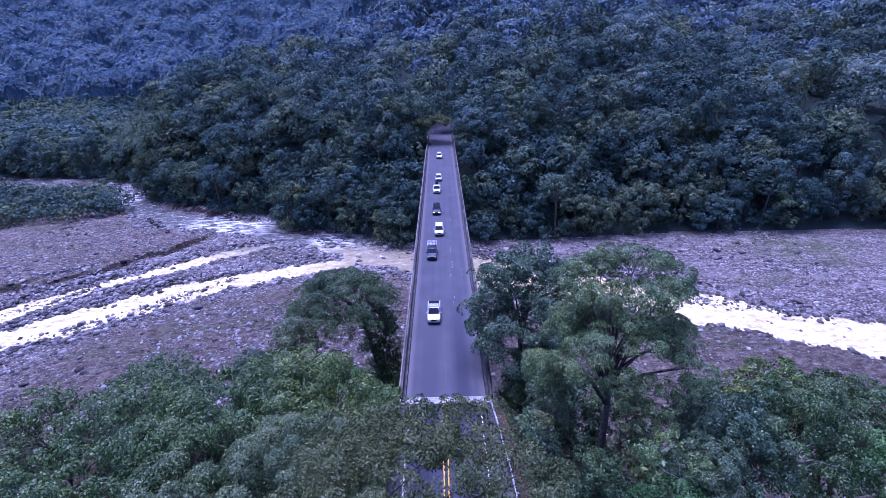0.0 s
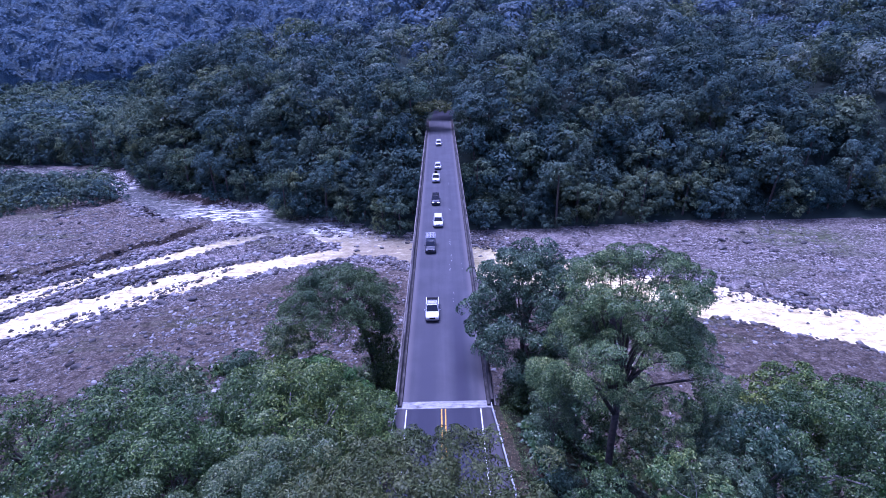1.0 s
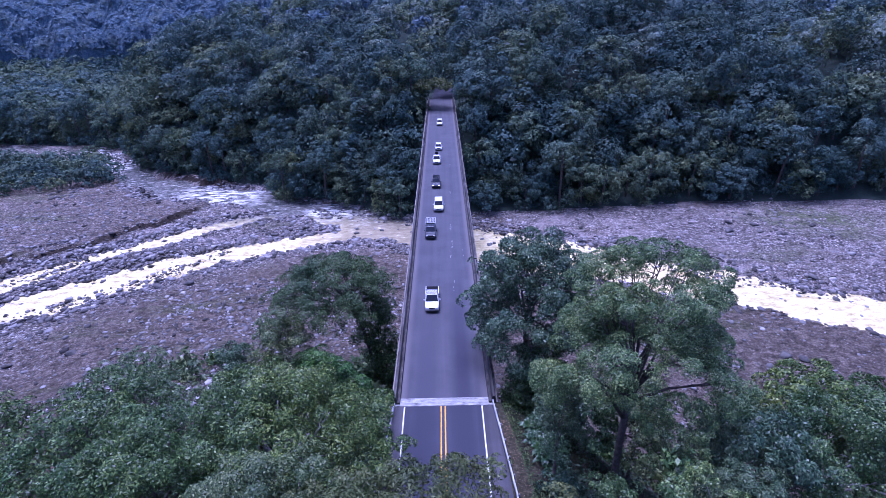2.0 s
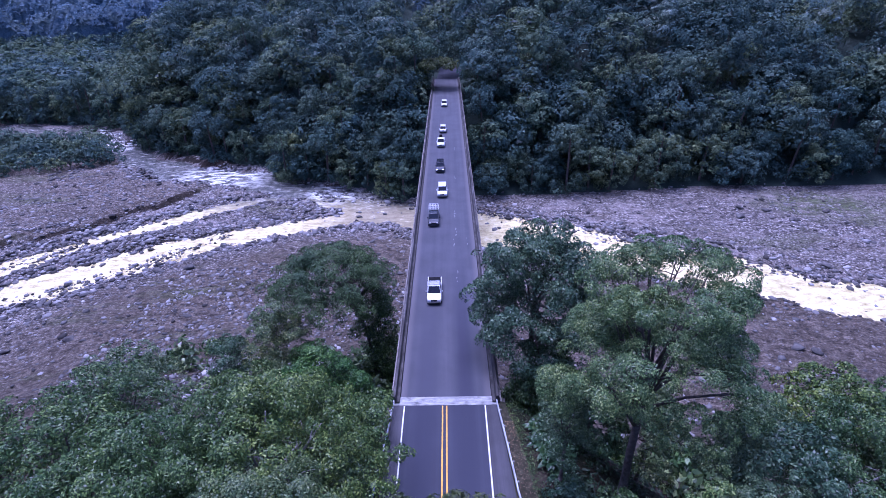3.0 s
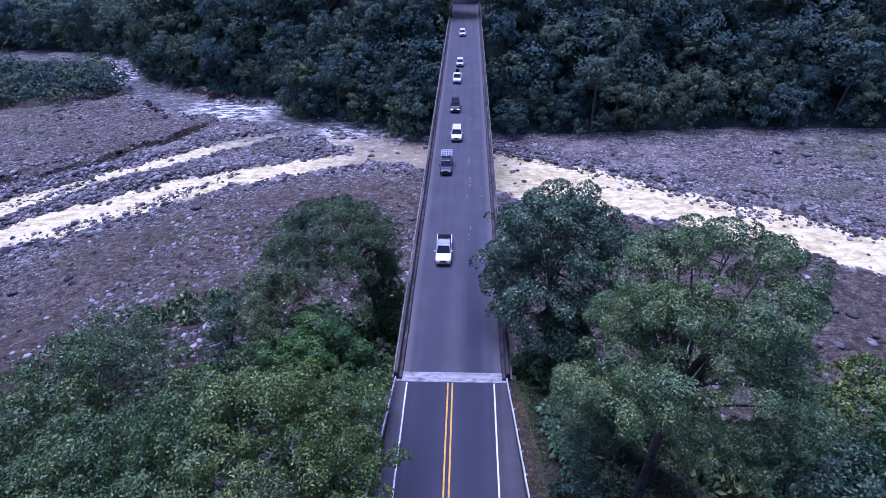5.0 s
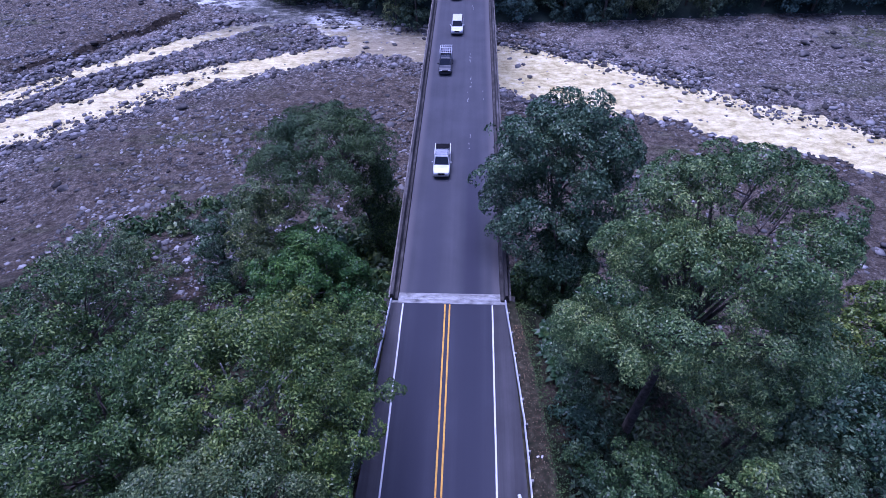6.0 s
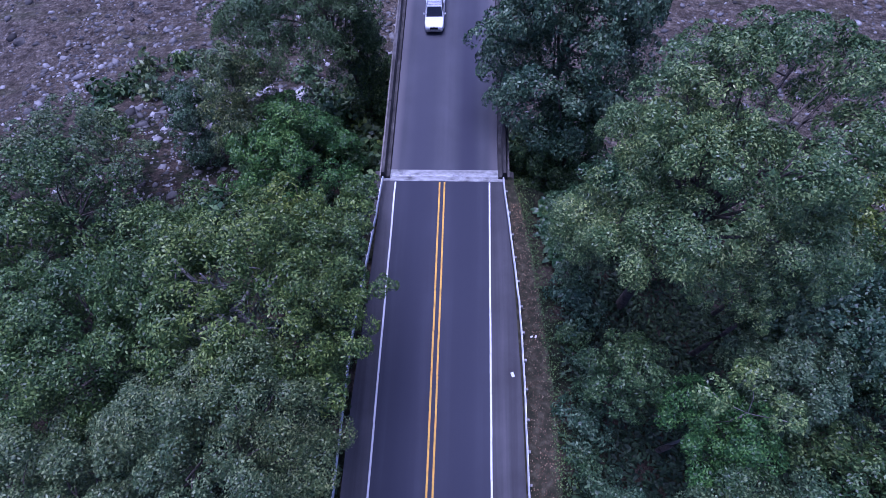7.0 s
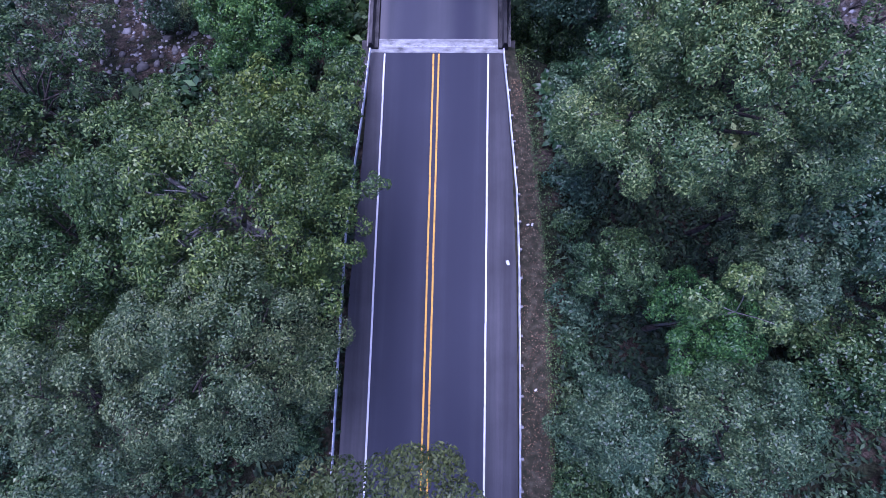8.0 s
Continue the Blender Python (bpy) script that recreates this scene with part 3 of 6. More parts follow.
def marking(name, x, width, y0, y1, mat, label):
    r = random.Random(name)
    bm = bmesh.new()
    y = y0
    while y < y1:
        step = min(r.uniform(2.5, 4.0), y1 - y)
        j = r.uniform(-0.008, 0.008)
        box(bm, x - width / 2 + j, x + width / 2 + j, y, y + step - 0.012, -0.05, 0.005)
        y += step
    return tagged(part(name, bm, mat), label, "road marking", kind="structure")


marking("edge_line_left", -3.9, 0.13, -60, JOINT_Y - 0.15, PAINT_WHITE, "painted white edge line on the asphalt")
marking("edge_line_right", 3.9, 0.13, -60, JOINT_Y - 0.15, PAINT_WHITE, "painted white edge line on the asphalt")
marking("centre_line_left", -0.2, 0.13, -60, JOINT_Y - 0.15, PAINT_YELLOW, "painted double yellow centre line")
marking("centre_line_right", 0.2, 0.13, -60, JOINT_Y - 0.15, PAINT_YELLOW, "painted double yellow centre line")

# flecks of worn lane paint left on the bridge deck
r_fleck = random.Random(3)
for x, y, n in ((1.6, 87.3, 5), (1.7, 80.2, 6), (2.1, 124.5, 4), (1.4, 76.6, 3), (3.4, 77.0, 2), (1.7, 66.0, 3), (1.9, 105.0, 3)):
    bm = bmesh.new()
    for k in range(n):
        fx, fy, w, h = x + r_fleck.uniform(-0.12, 0.12), y + r_fleck.uniform(-1.4, 1.4), r_fleck.uniform(0.07, 0.13), r_fleck.uniform(0.2, 0.7)
        box(bm, fx - w / 2, fx + w / 2, fy - h / 2, fy + h / 2, -0.02, 0.005)
    tagged(part("worn_paint_mark", bm, PAINT_WORN), "worn flecks of white lane paint", "road marking", kind="structure")

# the verge beside the right-hand rail
bm = bmesh.new()
rows = [(-60, 6.1, 8.7), (12, 6.1, 8.6), (25, 6.0, 8.2), (33, 5.7, 7.5), (39, 5.3, 6.6), (42.5, 5.1, 5.9)]
for (y0, a0, b0), (y1, a1, b1) in zip(rows, rows[1:]):
    n = max(1, int((y1 - y0) / 1.5))
    for k in range(n):
        t0, t1 = k / n, (k + 1) / n
        q = [(a0 + (a1 - a0) * t0, y0 + (y1 - y0) * t0, -0.03), (b0 + (b1 - b0) * t0, y0 + (y1 - y0) * t0, -0.3), (b0 + (b1 - b0) * t1, y0 + (y1 - y0) * t1, -0.3), (a0 + (a1 - a0) * t1, y0 + (y1 - y0) * t1, -0.03)]
        bm.faces.new([bm.verts.new(p) for p in q])
bmesh.ops.remove_doubles(bm, verts=bm.verts, dist=1e-4)
tagged(part("verge", bm, VERGE), "brown gravel verge strewn with fallen leaves", "verge", kind="structure")

# expansion joint: bleached concrete headers with a toothed steel gap between
bridge = thing("bridge", "long straight two-lane concrete bridge over a stony river", "bridge", kind="structure")
bm = bmesh.new()
box(bm, -5.0, 5.15, JOINT_Y - 0.08, JOINT_Y + 0.42, -0.35, 0.004)
box(bm, -5.0, 5.15, JOINT_Y + 0.5, JOINT_Y + 1.05, -0.35, 0.004)
part("expansion_joint_header", bm, JOINT, bridge, "bleached concrete expansion joint strip")
bm = bmesh.new()
for k in range(100):
    box(bm, -4.95 + k * 0.1, -4.89 + k * 0.1, JOINT_Y + 0.425, JOINT_Y + 0.495, -0.1, 0.0)
part("expansion_joint_comb", bm, STEEL, bridge, "toothed steel expansion joint")

# deck, beams, parapets, piers, abutments
part("deck_surface", prism(bmesh.new(), [(-4.35, -0.25), (4.6, -0.25), (4.6, 0), (-4.35, 0)], JOINT_Y + 1.06, FAR_END), ASPHALT_DECK, bridge, "grey worn deck surface with long tyre streaks")
part("deck_slab", prism(bmesh.new(), [(-5.35, -0.55), (5.6, -0.55), (5.6, -0.26), (-5.35, -0.26)], JOINT_Y + 0.6, FAR_END), CONCRETE, bridge)
for x in (-3.6, -1.2, 1.2, 3.6):
    part("beam", prism(bmesh.new(), [(x - 0.4, -2.4), (x + 0.4, -2.4), (x + 0.4, -2.1), (x + 0.12, -1.9), (x + 0.12, -0.8), (x + 0.45, -0.56), (x - 0.45, -0.56), (x - 0.12, -0.8), (x - 0.12, -1.9), (x - 0.4, -2.1)], JOINT_Y + 0.6, FAR_END), CONCRETE, bridge)
for y in (95.0, 150.0):
    base = ground_z(0, y)
    bm = bmesh.new()
    for x in (-2.6, 2.6):
        tube(bm, [(x, y, -33.5), (x, y, -10), (x, y, -3.5)], [0.9, 0.9, 0.9], 16)
    box(bm, -4.8, 4.8, y - 1.0, y + 1.0, -3.6, -2.4, 0.08)
    box(bm, -4.6, 4.6, y - 2, y + 2, -34, -30.2, 0.1)
    part("pier", bm, CONCRETE, bridge)
bm = bmesh.new()
box(bm, -5.3, 5.5, JOINT_Y - 0.4, JOINT_Y + 0.58, -12, -0.36)
box(bm, -5.75, -5.31, JOINT_Y - 5, JOINT_Y + 1.2, -12, -0.45)
box(bm, 5.51, 5.95, JOINT_Y - 5, JOINT_Y + 1.2, -12, -0.45)
part("abutment", bm, CONCRETE_DARK, bridge)
part("abutment", box(bmesh.new(), -5.3, 5.5, FAR_END - 0.3, FAR_END + 1.0, -14, -0.6), CONCRETE_DARK, bridge)


def parapet(side, inner):
    """A kerb with a low concrete parapet behind it, cast in lengths with open joints and a steel pipe on top."""
    kerb = prism(bmesh.new(), [(inner, -0.24), (inner + side * 0.3, -0.24), (inner + side * 0.3, 0.24), (inner + side * 0.04, 0.24)], JOINT_Y + 0.2, FAR_END)
    part("kerb", kerb, CONCRETE_DARK, bridge, "dark concrete kerb")
    a = inner + side * 0.302
    y, n = JOINT_Y + 0.2, 23
    step = (FAR_END - y) / n
    made = None
    for k in range(n):
        if made is None:
            bm = bmesh.new()
            prism(bm, [(0, -0.25), (side * 0.46, -0.25), (side * 0.46, 0.3), (side * 0.34, 0.88), (side * 0.1, 0.88), (0, 0.3)], 0, step - 0.03)
            bmesh.ops.bevel(bm, geom=[e for e in bm.edges if e.calc_length() > 2], offset=0.02, segments=1, affect="EDGES")
            made = part("parapet", bm, CONCRETE_PARAPET, bridge, "weathered concrete parapet length")
            ob = made
        else:
            ob = new("parapet", made.data)
            ob.parent = bridge
            tagged(ob, "weathered concrete parapet length")
        ob.location = (a, y + k * step, 0)


CONCRETE_PARAPET = grained("lichened_parapet", [(0.3, (0.035, 0.033, 0.032)), (0.5, (0.075, 0.07, 0.066)), (0.72, (0.2, 0.188, 0.178))], 0.5, 0.95, relief=0.012, stretch=(1, 0.5, 2))
parapet(-1, -4.36)
parapet(1, 4.61)

# road beyond the bridge
bm = bmesh.new()
pts = [(1 + 0.0035 * max(0, y - 215) ** 2 * 0.5, y) for y in range(218, 300, 6)]
for (xa, ya), (xb, yb) in zip(pts, pts[1:]):
    bm.faces.new([bm.verts.new(p) for p in ((xa - 4.6, ya, -0.02), (xa + 4.6, ya, -0.02), (xb + 4.6, yb, -0.02), (xb - 4.6, yb, -0.02))])
bmesh.ops.remove_doubles(bm, verts=bm.verts, dist=1e-3)
tagged(part("road_beyond", bm, ASPHALT), "asphalt road bending away into the forest", "road", kind="structure")


def guardrail(name, rows, side, label):
    """A steel beam rail on posts that stand every 1.95 m along the rows of (y, x)."""
    rail = thing(name, label, "guardrail")
    ys = np.array([r[0] for r in rows], dtype=float)
    xs = np.array([r[1] for r in rows], dtype=float)
    fine = np.arange(ys[0], ys[-1] + 0.01, 0.975)
    prof = [(0.0, 0.46), (0.08, 0.5), (0.08, 0.55), (0.015, 0.6), (0.015, 0.63), (0.08, 0.68), (0.08, 0.73), (0.0, 0.77), (-0.025, 0.77), (0.045, 0.725), (0.045, 0.685), (-0.012, 0.64), (-0.012, 0.59), (0.045, 0.545), (0.045, 0.505), (-0.025, 0.46)]
    bm = bmesh.new()
    rings = []
    r = random.Random(name)
    for y in fine:
        x = np.interp(y, ys, xs) + r.uniform(-0.015, 0.015)
        rings.append([bm.verts.new((x - side * px, y, pz - 0.05)) for px, pz in prof])
    for p, q in zip(rings, rings[1:]):
        for k in range(len(prof)):
            bm.faces.new((p[k], p[(k + 1) % len(prof)], q[(k + 1) % len(prof)], q[k]))
    part("beam_rail", bm, STEEL, rail)
    first = None
    for y in np.arange(ys[0] + 0.6, ys[-1], 1.95):
        x = float(np.interp(y, ys, xs)) + side * 0.13
        if first is None:
            bm = bmesh.new()
            box(bm, -0.06, 0.06, -0.075, 0.075, -0.6, 0.76, 0.008)
            box(bm, -0.1 * side - 0.06, -0.1 * side + 0.06, -0.07, 0.07, 0.45, 0.7, 0.008)
            box(bm, -0.05, 0.05 , -0.05, 0.05, 0.7, 0.78, 0.01)
            ob = first = part("post", bm, STEEL_POST, rail, "weathered steel rail post")
        else:
            ob = new("post", first.data)
            ob.parent = rail
            tagged(ob, "weathered steel rail post")
        ob.location = (x, y, -0.05)


STEEL_POST = grained("weathered_post_steel", [(0.3, (0.2, 0.19, 0.18)), (0.7, (0.42, 0.41, 0.4))], 2.0, 0.6, 0.4, relief=0.003)
guardrail("guardrail", [(-40, 6.2), (17, 6.2), (26.5, 6.15), (31, 6.0), (33.3, 5.8), (36.8, 5.5), (40.3, 5.15), (42.4, 5.0)], 1, "galvanised steel guardrail beside the leaf-strewn gravel verge")
guardrail("guardrail", [(-40, -5.95), (20, -6.0), (28, -5.95), (33, -5.6), (36, -5.3), (40.4, -5.0), (42.4, -4.85)], -1, "galvanised steel guardrail half hidden by overhanging leaves")


# ---------------- trees ----------------
def unit(v):
    return v / np.maximum(np.linalg.norm(v, axis=-1, keepdims=True), 1e-9)


def leaf_quads(rng, at, out, length, width, droop, loose=0.34):
    """Pointed leaves at the places at, lying over each other like shingles, each slightly folded and turned."""
    n = len(at)
    face = unit(out + rng.normal(0, loose, (n, 3)) + np.array([0, 0, 0.25]))
    axis = rng.normal(0, 0.7, (n, 3)) + out * 0.35 + np.array([0, 0, -droop])
    axis = unit(axis - face * np.sum(axis * face, -1, keepdims=True) * 0.8)
    side = unit(np.cross(axis, face))
    k = rng.uniform(0.6, 1.3, (n, 1))
    ln, wd = length * k, width * k
    lift = np.cross(side, axis) * wd * 0.16
    mid = at - axis * ln * 0.08
    return np.stack([at - axis * ln * 0.5, mid - side * wd * 0.5 + lift, at + axis * ln * 0.5, mid + side * wd * 0.5 + lift], 1)


def lobe_leaves(rng, lobes, density, length, width, droop=0.5, low=-0.35, sub=0.42, inner=0.9, loose=0.5):
    """Leaves on small clumps over the outsides of a crown's lobes (x, y, z, rx, ry, rz), with large leaves filling the inside.
    density: how many times the leaves cover the clumps."""
    places, outs, big, big_out, big_size = [], [], [], [], []
    for cx, cy, cz, rx, ry, rz in lobes:
        c, rr = np.array([cx, cy, cz]), np.array([rx, ry, rz])
        n = max(5, int(1.5 / sub ** 2))
        u = unit(rng.normal(size=(n * 3, 3)))
        u = u[u[:, 2] > low][:n]
        for d in u:
            rs = sub * (rx + ry) / 2 * rng.uniform(0.65, 1.15)
            hub = c + d * rr * rng.uniform(0.6, 0.92)
            m = max(3, int(density * 5.0 * rs * rs / (length * width * 0.5)))
            v = unit(rng.normal(size=(m, 3)) + d * 0.9 + np.array([0, 0, 0.55]))
            places.append(hub + v * rs * rng.uniform(0.82, 1.08, (m, 1)) * np.array([1, 1, 0.85]))
            outs.append(unit(v + d * 0.5))
        k = int(70 * inner)
        v = unit(rng.normal(size=(k, 3)))
        big.append(c + v * rr * rng.uniform(0.1, 0.5, (k, 1)))
        big_out.append(v)
        big_size.append(np.full((k, 1), (rx + ry + rz) / 3))
    q = leaf_quads(rng, np.concatenate(places), np.concatenate(outs), length, width, droop, loose)
    size = np.concatenate(big_size)
    if inner <= 0:
        return q
    f = leaf_quads(rng, np.concatenate(big), np.concatenate(big_out), np.minimum(size * 0.3, length * 1.25), np.minimum(size * 0.2, width * 1.3), 0.2)
    return np.concatenate([q, f])


def dome_lobes(rng, r, h, n, size, squash=0.75, low=0.0):
    """Lobes spread over a dome of radius r and height h, standing on z = 0."""
    lobes = []
    for k in range(n):
        f = (k + 0.5) / n
        z = 1 - f * (1 - low)
        a = k * 2.39996 + rng.uniform(-0.4, 0.4)
        rad = math.sqrt(max(0, 1 - z * z)) * rng.uniform(0.88, 1.03)
        s = size * rng.uniform(0.8, 1.25)
        lobes.append((math.cos(a) * rad * (r - s * 0.7), math.sin(a) * rad * (r - s * 0.7), z * (h - s * squash * 0.6) * rng.uniform(0.92, 1.02), s, s, s * squash))
    return lobes


def tree(name, label, x, y, top, r, depth, leaf, bark=BARK, seed=0, lobes=14, size=2.2, density=0.8, length=0.25, width=0.125,
         droop=0.5, lean=(0, 0), squash=0.7, low=0.0, extra=(), limbs=8, thick=0.28, bare=0.0, sub=0.42, inner=0.9, skip=(), reach=False):
    """A tree whose crown centre stands over (x, y), its top at the height top; lean: how far the foot stands off the crown's centre."""
    rng = np.random.RandomState(seed + 17)
    fx, fy = x + lean[0], y + lean[1]
    foot = ground_z(fx, fy) - 0.15
    ob = thing(name, label, "tree", Matrix.Translation((fx, fy, foot)))
    base = top - depth - foot
    made = [(a - lean[0], b - lean[1], c + base, rx, ry, rz) for a, b, c, rx, ry, rz in dome_lobes(rng, r, depth, lobes, size, squash, low)]
    for hx, hy, hz, hr in skip:
        made = [l for l in made if (l[0] + fx - hx) ** 2 + (l[1] + fy - hy) ** 2 + (l[2] + foot - hz) ** 2 > hr ** 2]
    made += [(a - fx, b - fy, c - foot, rx, ry, rz) for a, b, c, rx, ry, rz in extra]
    trunk_top = Vector((-lean[0] * 0.6, -lean[1] * 0.6, max(1.0, base + depth * 0.25)))
    bm = bmesh.new()
    mid = trunk_top * 0.5 + Vector((rng.uniform(-0.4, 0.4), rng.uniform(-0.4, 0.4), 0)) + Vector((lean[0], lean[1], 0)) * 0.12
    tube(bm, [(0, 0, -0.4), (0, 0, 0.3), mid * 0.5, mid, trunk_top], [thick * 1.5, thick * 1.15, thick, thick * 0.85, thick * 0.6], 9)
    part("trunk", bm, bark, ob, smooth=True)
    order = list(range(len(made) - len(extra)))
    rng.shuffle(order)
    tips = list(range(len(made) - len(extra), len(made)))
    order = tips[:limbs // 2] + order if reach else order + tips
    for k in order[:limbs]:
        bm = bmesh.new()
        a, b, c, rx, ry, rz = made[k]
        end = Vector((a, b, c + rz * (0.2 + bare)))
        start = mid.lerp(trunk_top, rng.uniform(0.3, 1.0))
        bend = start.lerp(end, 0.45) + Vector((rng.uniform(-0.4, 0.4), rng.uniform(-0.4, 0.4), 0.12 * (end - start).length))
        t = thick * rng.uniform(0.28, 0.45)
        tube(bm, [start, bend, end], [t, t * 0.65, t * 0.25], 6)
        for q in range(3):
            s = bend.lerp(end, rng.uniform(0.1, 0.8))
            d = Vector((rng.normal(), rng.normal(), rng.uniform(0.1, 0.9))).normalized() * rx * rng.uniform(0.5, 0.95)
            tube(bm, [s, s + d * 0.5 + Vector((0, 0, 0.1)), s + d], [t * 0.35, t * 0.25, t * 0.1], 5)
        part("limb", bm, bark, ob, smooth=True)
    quads_object("crown", lobe_leaves(rng, made, density, length, width, droop, sub=sub, inner=inner), leaf, ob)
    return ob


# right of the road
UPPER_TIER = [(14.9 + 4.1 * math.cos(a), 33.2 + 3.4 * math.sin(a), 18.9 + 0.25 * math.sin(3 * a), 1.55, 1.5, 0.7) for a in (k * 0.524 for k in range(12))]
UPPER_TIER += [(15.2 + 2.2 * math.cos(a), 34.2 + 1.7 * math.sin(a), 19.9, 1.5, 1.5, 0.7) for a in (k * 1.047 for k in range(6)) if math.sin(a) > -0.6]
UPPER_TIER += [(10.8, 31.6, 17.9, 1.5, 1.5, 0.8), (12.2, 30.6, 18.4, 1.3, 1.3, 0.7), (17.2, 30.4, 18.3, 1.4, 1.4, 0.7), (12.2, 33.2, 19.4, 1.4, 1.4, 0.7), (18.4, 31.8, 18.2, 1.5, 1.5, 0.8), (14.2, 33.4, 18.5, 1.5, 1.4, 0.7), (18.2, 35.0, 17.3, 1.5, 1.5, 0.7)]
HEM = [(12.6, 28.9, 11.6, 1.2, 1.1, 1.2), (13.9, 28.7, 11.8, 1.3, 1.1, 1.2), (14.5, 28.4, 10.3, 1.2, 1.0, 1.2), (16.0, 28.3, 11.8, 1.3, 1.1, 1.2), (16.1, 27.9, 9.6, 1.2, 1.0, 1.3), (17.4, 27.8, 11.2, 1.2, 1.0, 1.2), (17.9, 27.3, 9.4, 1.1, 1.0, 1.2), (18.8, 28.0, 11.6, 1.2, 1.1, 1.0)]
tree("tree", "tall broad-crowned tree with glossy green leaves and two tiers", 14.2, 31.6, 17.2, 7.4, 6.4, LEAF_GLOSSY, BARK, 3, lobes=46, size=1.75, density=0.85, length=0.16, width=0.07, reach=True, lean=(0.3, 1.2), limbs=36, thick=0.36, low=0.0, squash=0.55,
     skip=((9.6, 25.6, 11.4, 2.6), (13.0, 24.8, 11.4, 2.6), (16.6, 25.4, 11.4, 2.2), (8.6, 25.0, 14.6, 3.5), (11.4, 23.4, 14.2, 1.8), (14.4, 31.0, 18.2, 1.7), (15.2, 32.4, 17.2, 1.8), (17.4, 36.0, 16.2, 2.2), (13.6, 27.3, 14.0, 1.1), (18.3, 27.5, 12.6, 0.8), (19.1, 28.8, 13.2, 0.6), (19.4, 28.7, 11.6, 0.6)), extra=UPPER_TIER + HEM)
tree("tree", "small pale-leaved tree under a taller crown", 9.5, 33.4, 10.8, 2.3, 6.5, LEAF_GREY, BARK, 81, lobes=16, size=1.0, length=0.16, width=0.08, thick=0.16)
tree("tree", "pale greyish tree beside a taller crown", 21.2, 30.0, 9.5, 2.9, 7.0, LEAF_GREY, BARK, 103, lobes=16, size=1.3, length=0.18, width=0.09, thick=0.2)
tree("tree", "dark green tree on the bank beside the bridge", 13.6, 40.6, 4.6, 3.8, 8.0, LEAF_BROAD, BARK, 105, lobes=16, size=1.7, length=0.28, width=0.14, low=-0.1, thick=0.2)
tree("tree", "greyish green tree on the bank below the road", 19.0, 40.0, 4.6, 4.0, 8.0, LEAF_GREY, BARK, 107, lobes=16, size=1.7, length=0.28, width=0.14, low=-0.1, thick=0.2)
tree("tree", "dense dark tree at the foot of the bridge", 11.6, 48.2, 4.2, 4.2, 11.0, LEAF_BROAD, BARK, 87, width=0.145, length=0.29, lobes=22, size=1.8, low=-0.1, thick=0.2)
tree("tree", "low dense dark tree beside the abutment", 8.3, 45.6, 0.6, 2.4, 7.0, LEAF_BROAD, BARK, 89, lobes=14, size=1.3, low=-0.1, thick=0.14)
tree("tree", "rounded bluish green tree beside the bridge deck", 9.8, 51.0, 14.4, 6.9, 11.5, LEAF_TEAL, BARK, 5, width=0.145, length=0.29, lobes=38, size=2.4, lean=(0.0, 1.5), limbs=12, thick=0.36, low=-0.15, extra=((3.6, 50.2, 7.2, 1.6, 1.6, 1.0), (4.6, 51.5, 10.8, 1.7, 1.7, 1.2)))
tree("tree", "small bushy tree with dense green leaves by the verge", 11.4, 25.0, 8.4, 2.5, 5.4, LEAF_BROAD, BARK, 7, lobes=11, size=1.1, length=0.18, width=0.085, thick=0.16)
tree("tree", "small rounded tree with glossy green leaves on the bank", 15.9, 21.8, 8.6, 3.1, 5.0, LEAF_BRIGHT, BARK, 9, lobes=12, size=1.4, length=0.18, width=0.085, thick=0.18)
tree("tree", "rounded tree with pale greyish green leaves", 19.6, 24.4, 9.6, 2.5, 5.0, LEAF_GREY, BARK, 11, width=0.085, length=0.18, lobes=15, size=1.6, thick=0.22)
tree("tree", "low spreading tree with bluish green leaves on the bank", 22.8, 27.6, 10.6, 4.4, 6.5, LEAF_TEAL, BARK, 13, lobes=14, size=1.6, thick=0.22)
tree("tree", "spreading tree with dull green leaves below the road", 29.5, 29.5, 10.4, 6.0, 8.0, LEAF_BROAD, BARK_PALE, 15, width=0.1, length=0.2, lobes=18, size=2.0, thick=0.3)
tree("tree", "olive green spreading tree on the river bank", 32.5, 36.6, 7.0, 5.2, 7.0, LEAF_OLIVE, BARK, 17, width=0.145, length=0.29, lobes=18, size=2.0, thick=0.28)
tree("tree", "rounded green tree close to the verge", 10.7, 16.2, 8.6, 2.5, 5.0, LEAF_TEAL, BARK, 19, width=0.085, length=0.18, lobes=13, size=1.5, thick=0.2)
tree("tree", "rounded green tree on the bank below the road", 17.0, 16.4, 10.0, 4.2, 6.0, LEAF_TEAL, BARK, 21, width=0.085, length=0.18, lobes=15, size=1.7, thick=0.25)
tree("tree", "spreading tree with dull green leaves below the road", 28.5, 20.0, 1.6, 4.4, 6.0, LEAF_BROAD, BARK, 23, width=0.145, length=0.29, lobes=15, size=1.9, thick=0.26)

tree("tree", "low greyish tree on the slope below the road", 25.0, 34.6, 7.4, 3.6, 6.0, LEAF_GREY, BARK, 91, lobes=13, size=1.6, thick=0.2)
tree("tree", "rounded olive tree on the slope below the road", 39.5, 35.5, 6.6, 5.2, 6.5, LEAF_OLIVE, BARK, 93, lobes=16, size=1.9, length=0.22, width=0.11, thick=0.24)
tree("tree", "dull green tree on the slope below the road", 37.0, 26.5, 7.4, 5.4, 6.5, LEAF_BRIGHT, BARK, 95, lobes=16, size=1.9, length=0.22, width=0.11, thick=0.24)
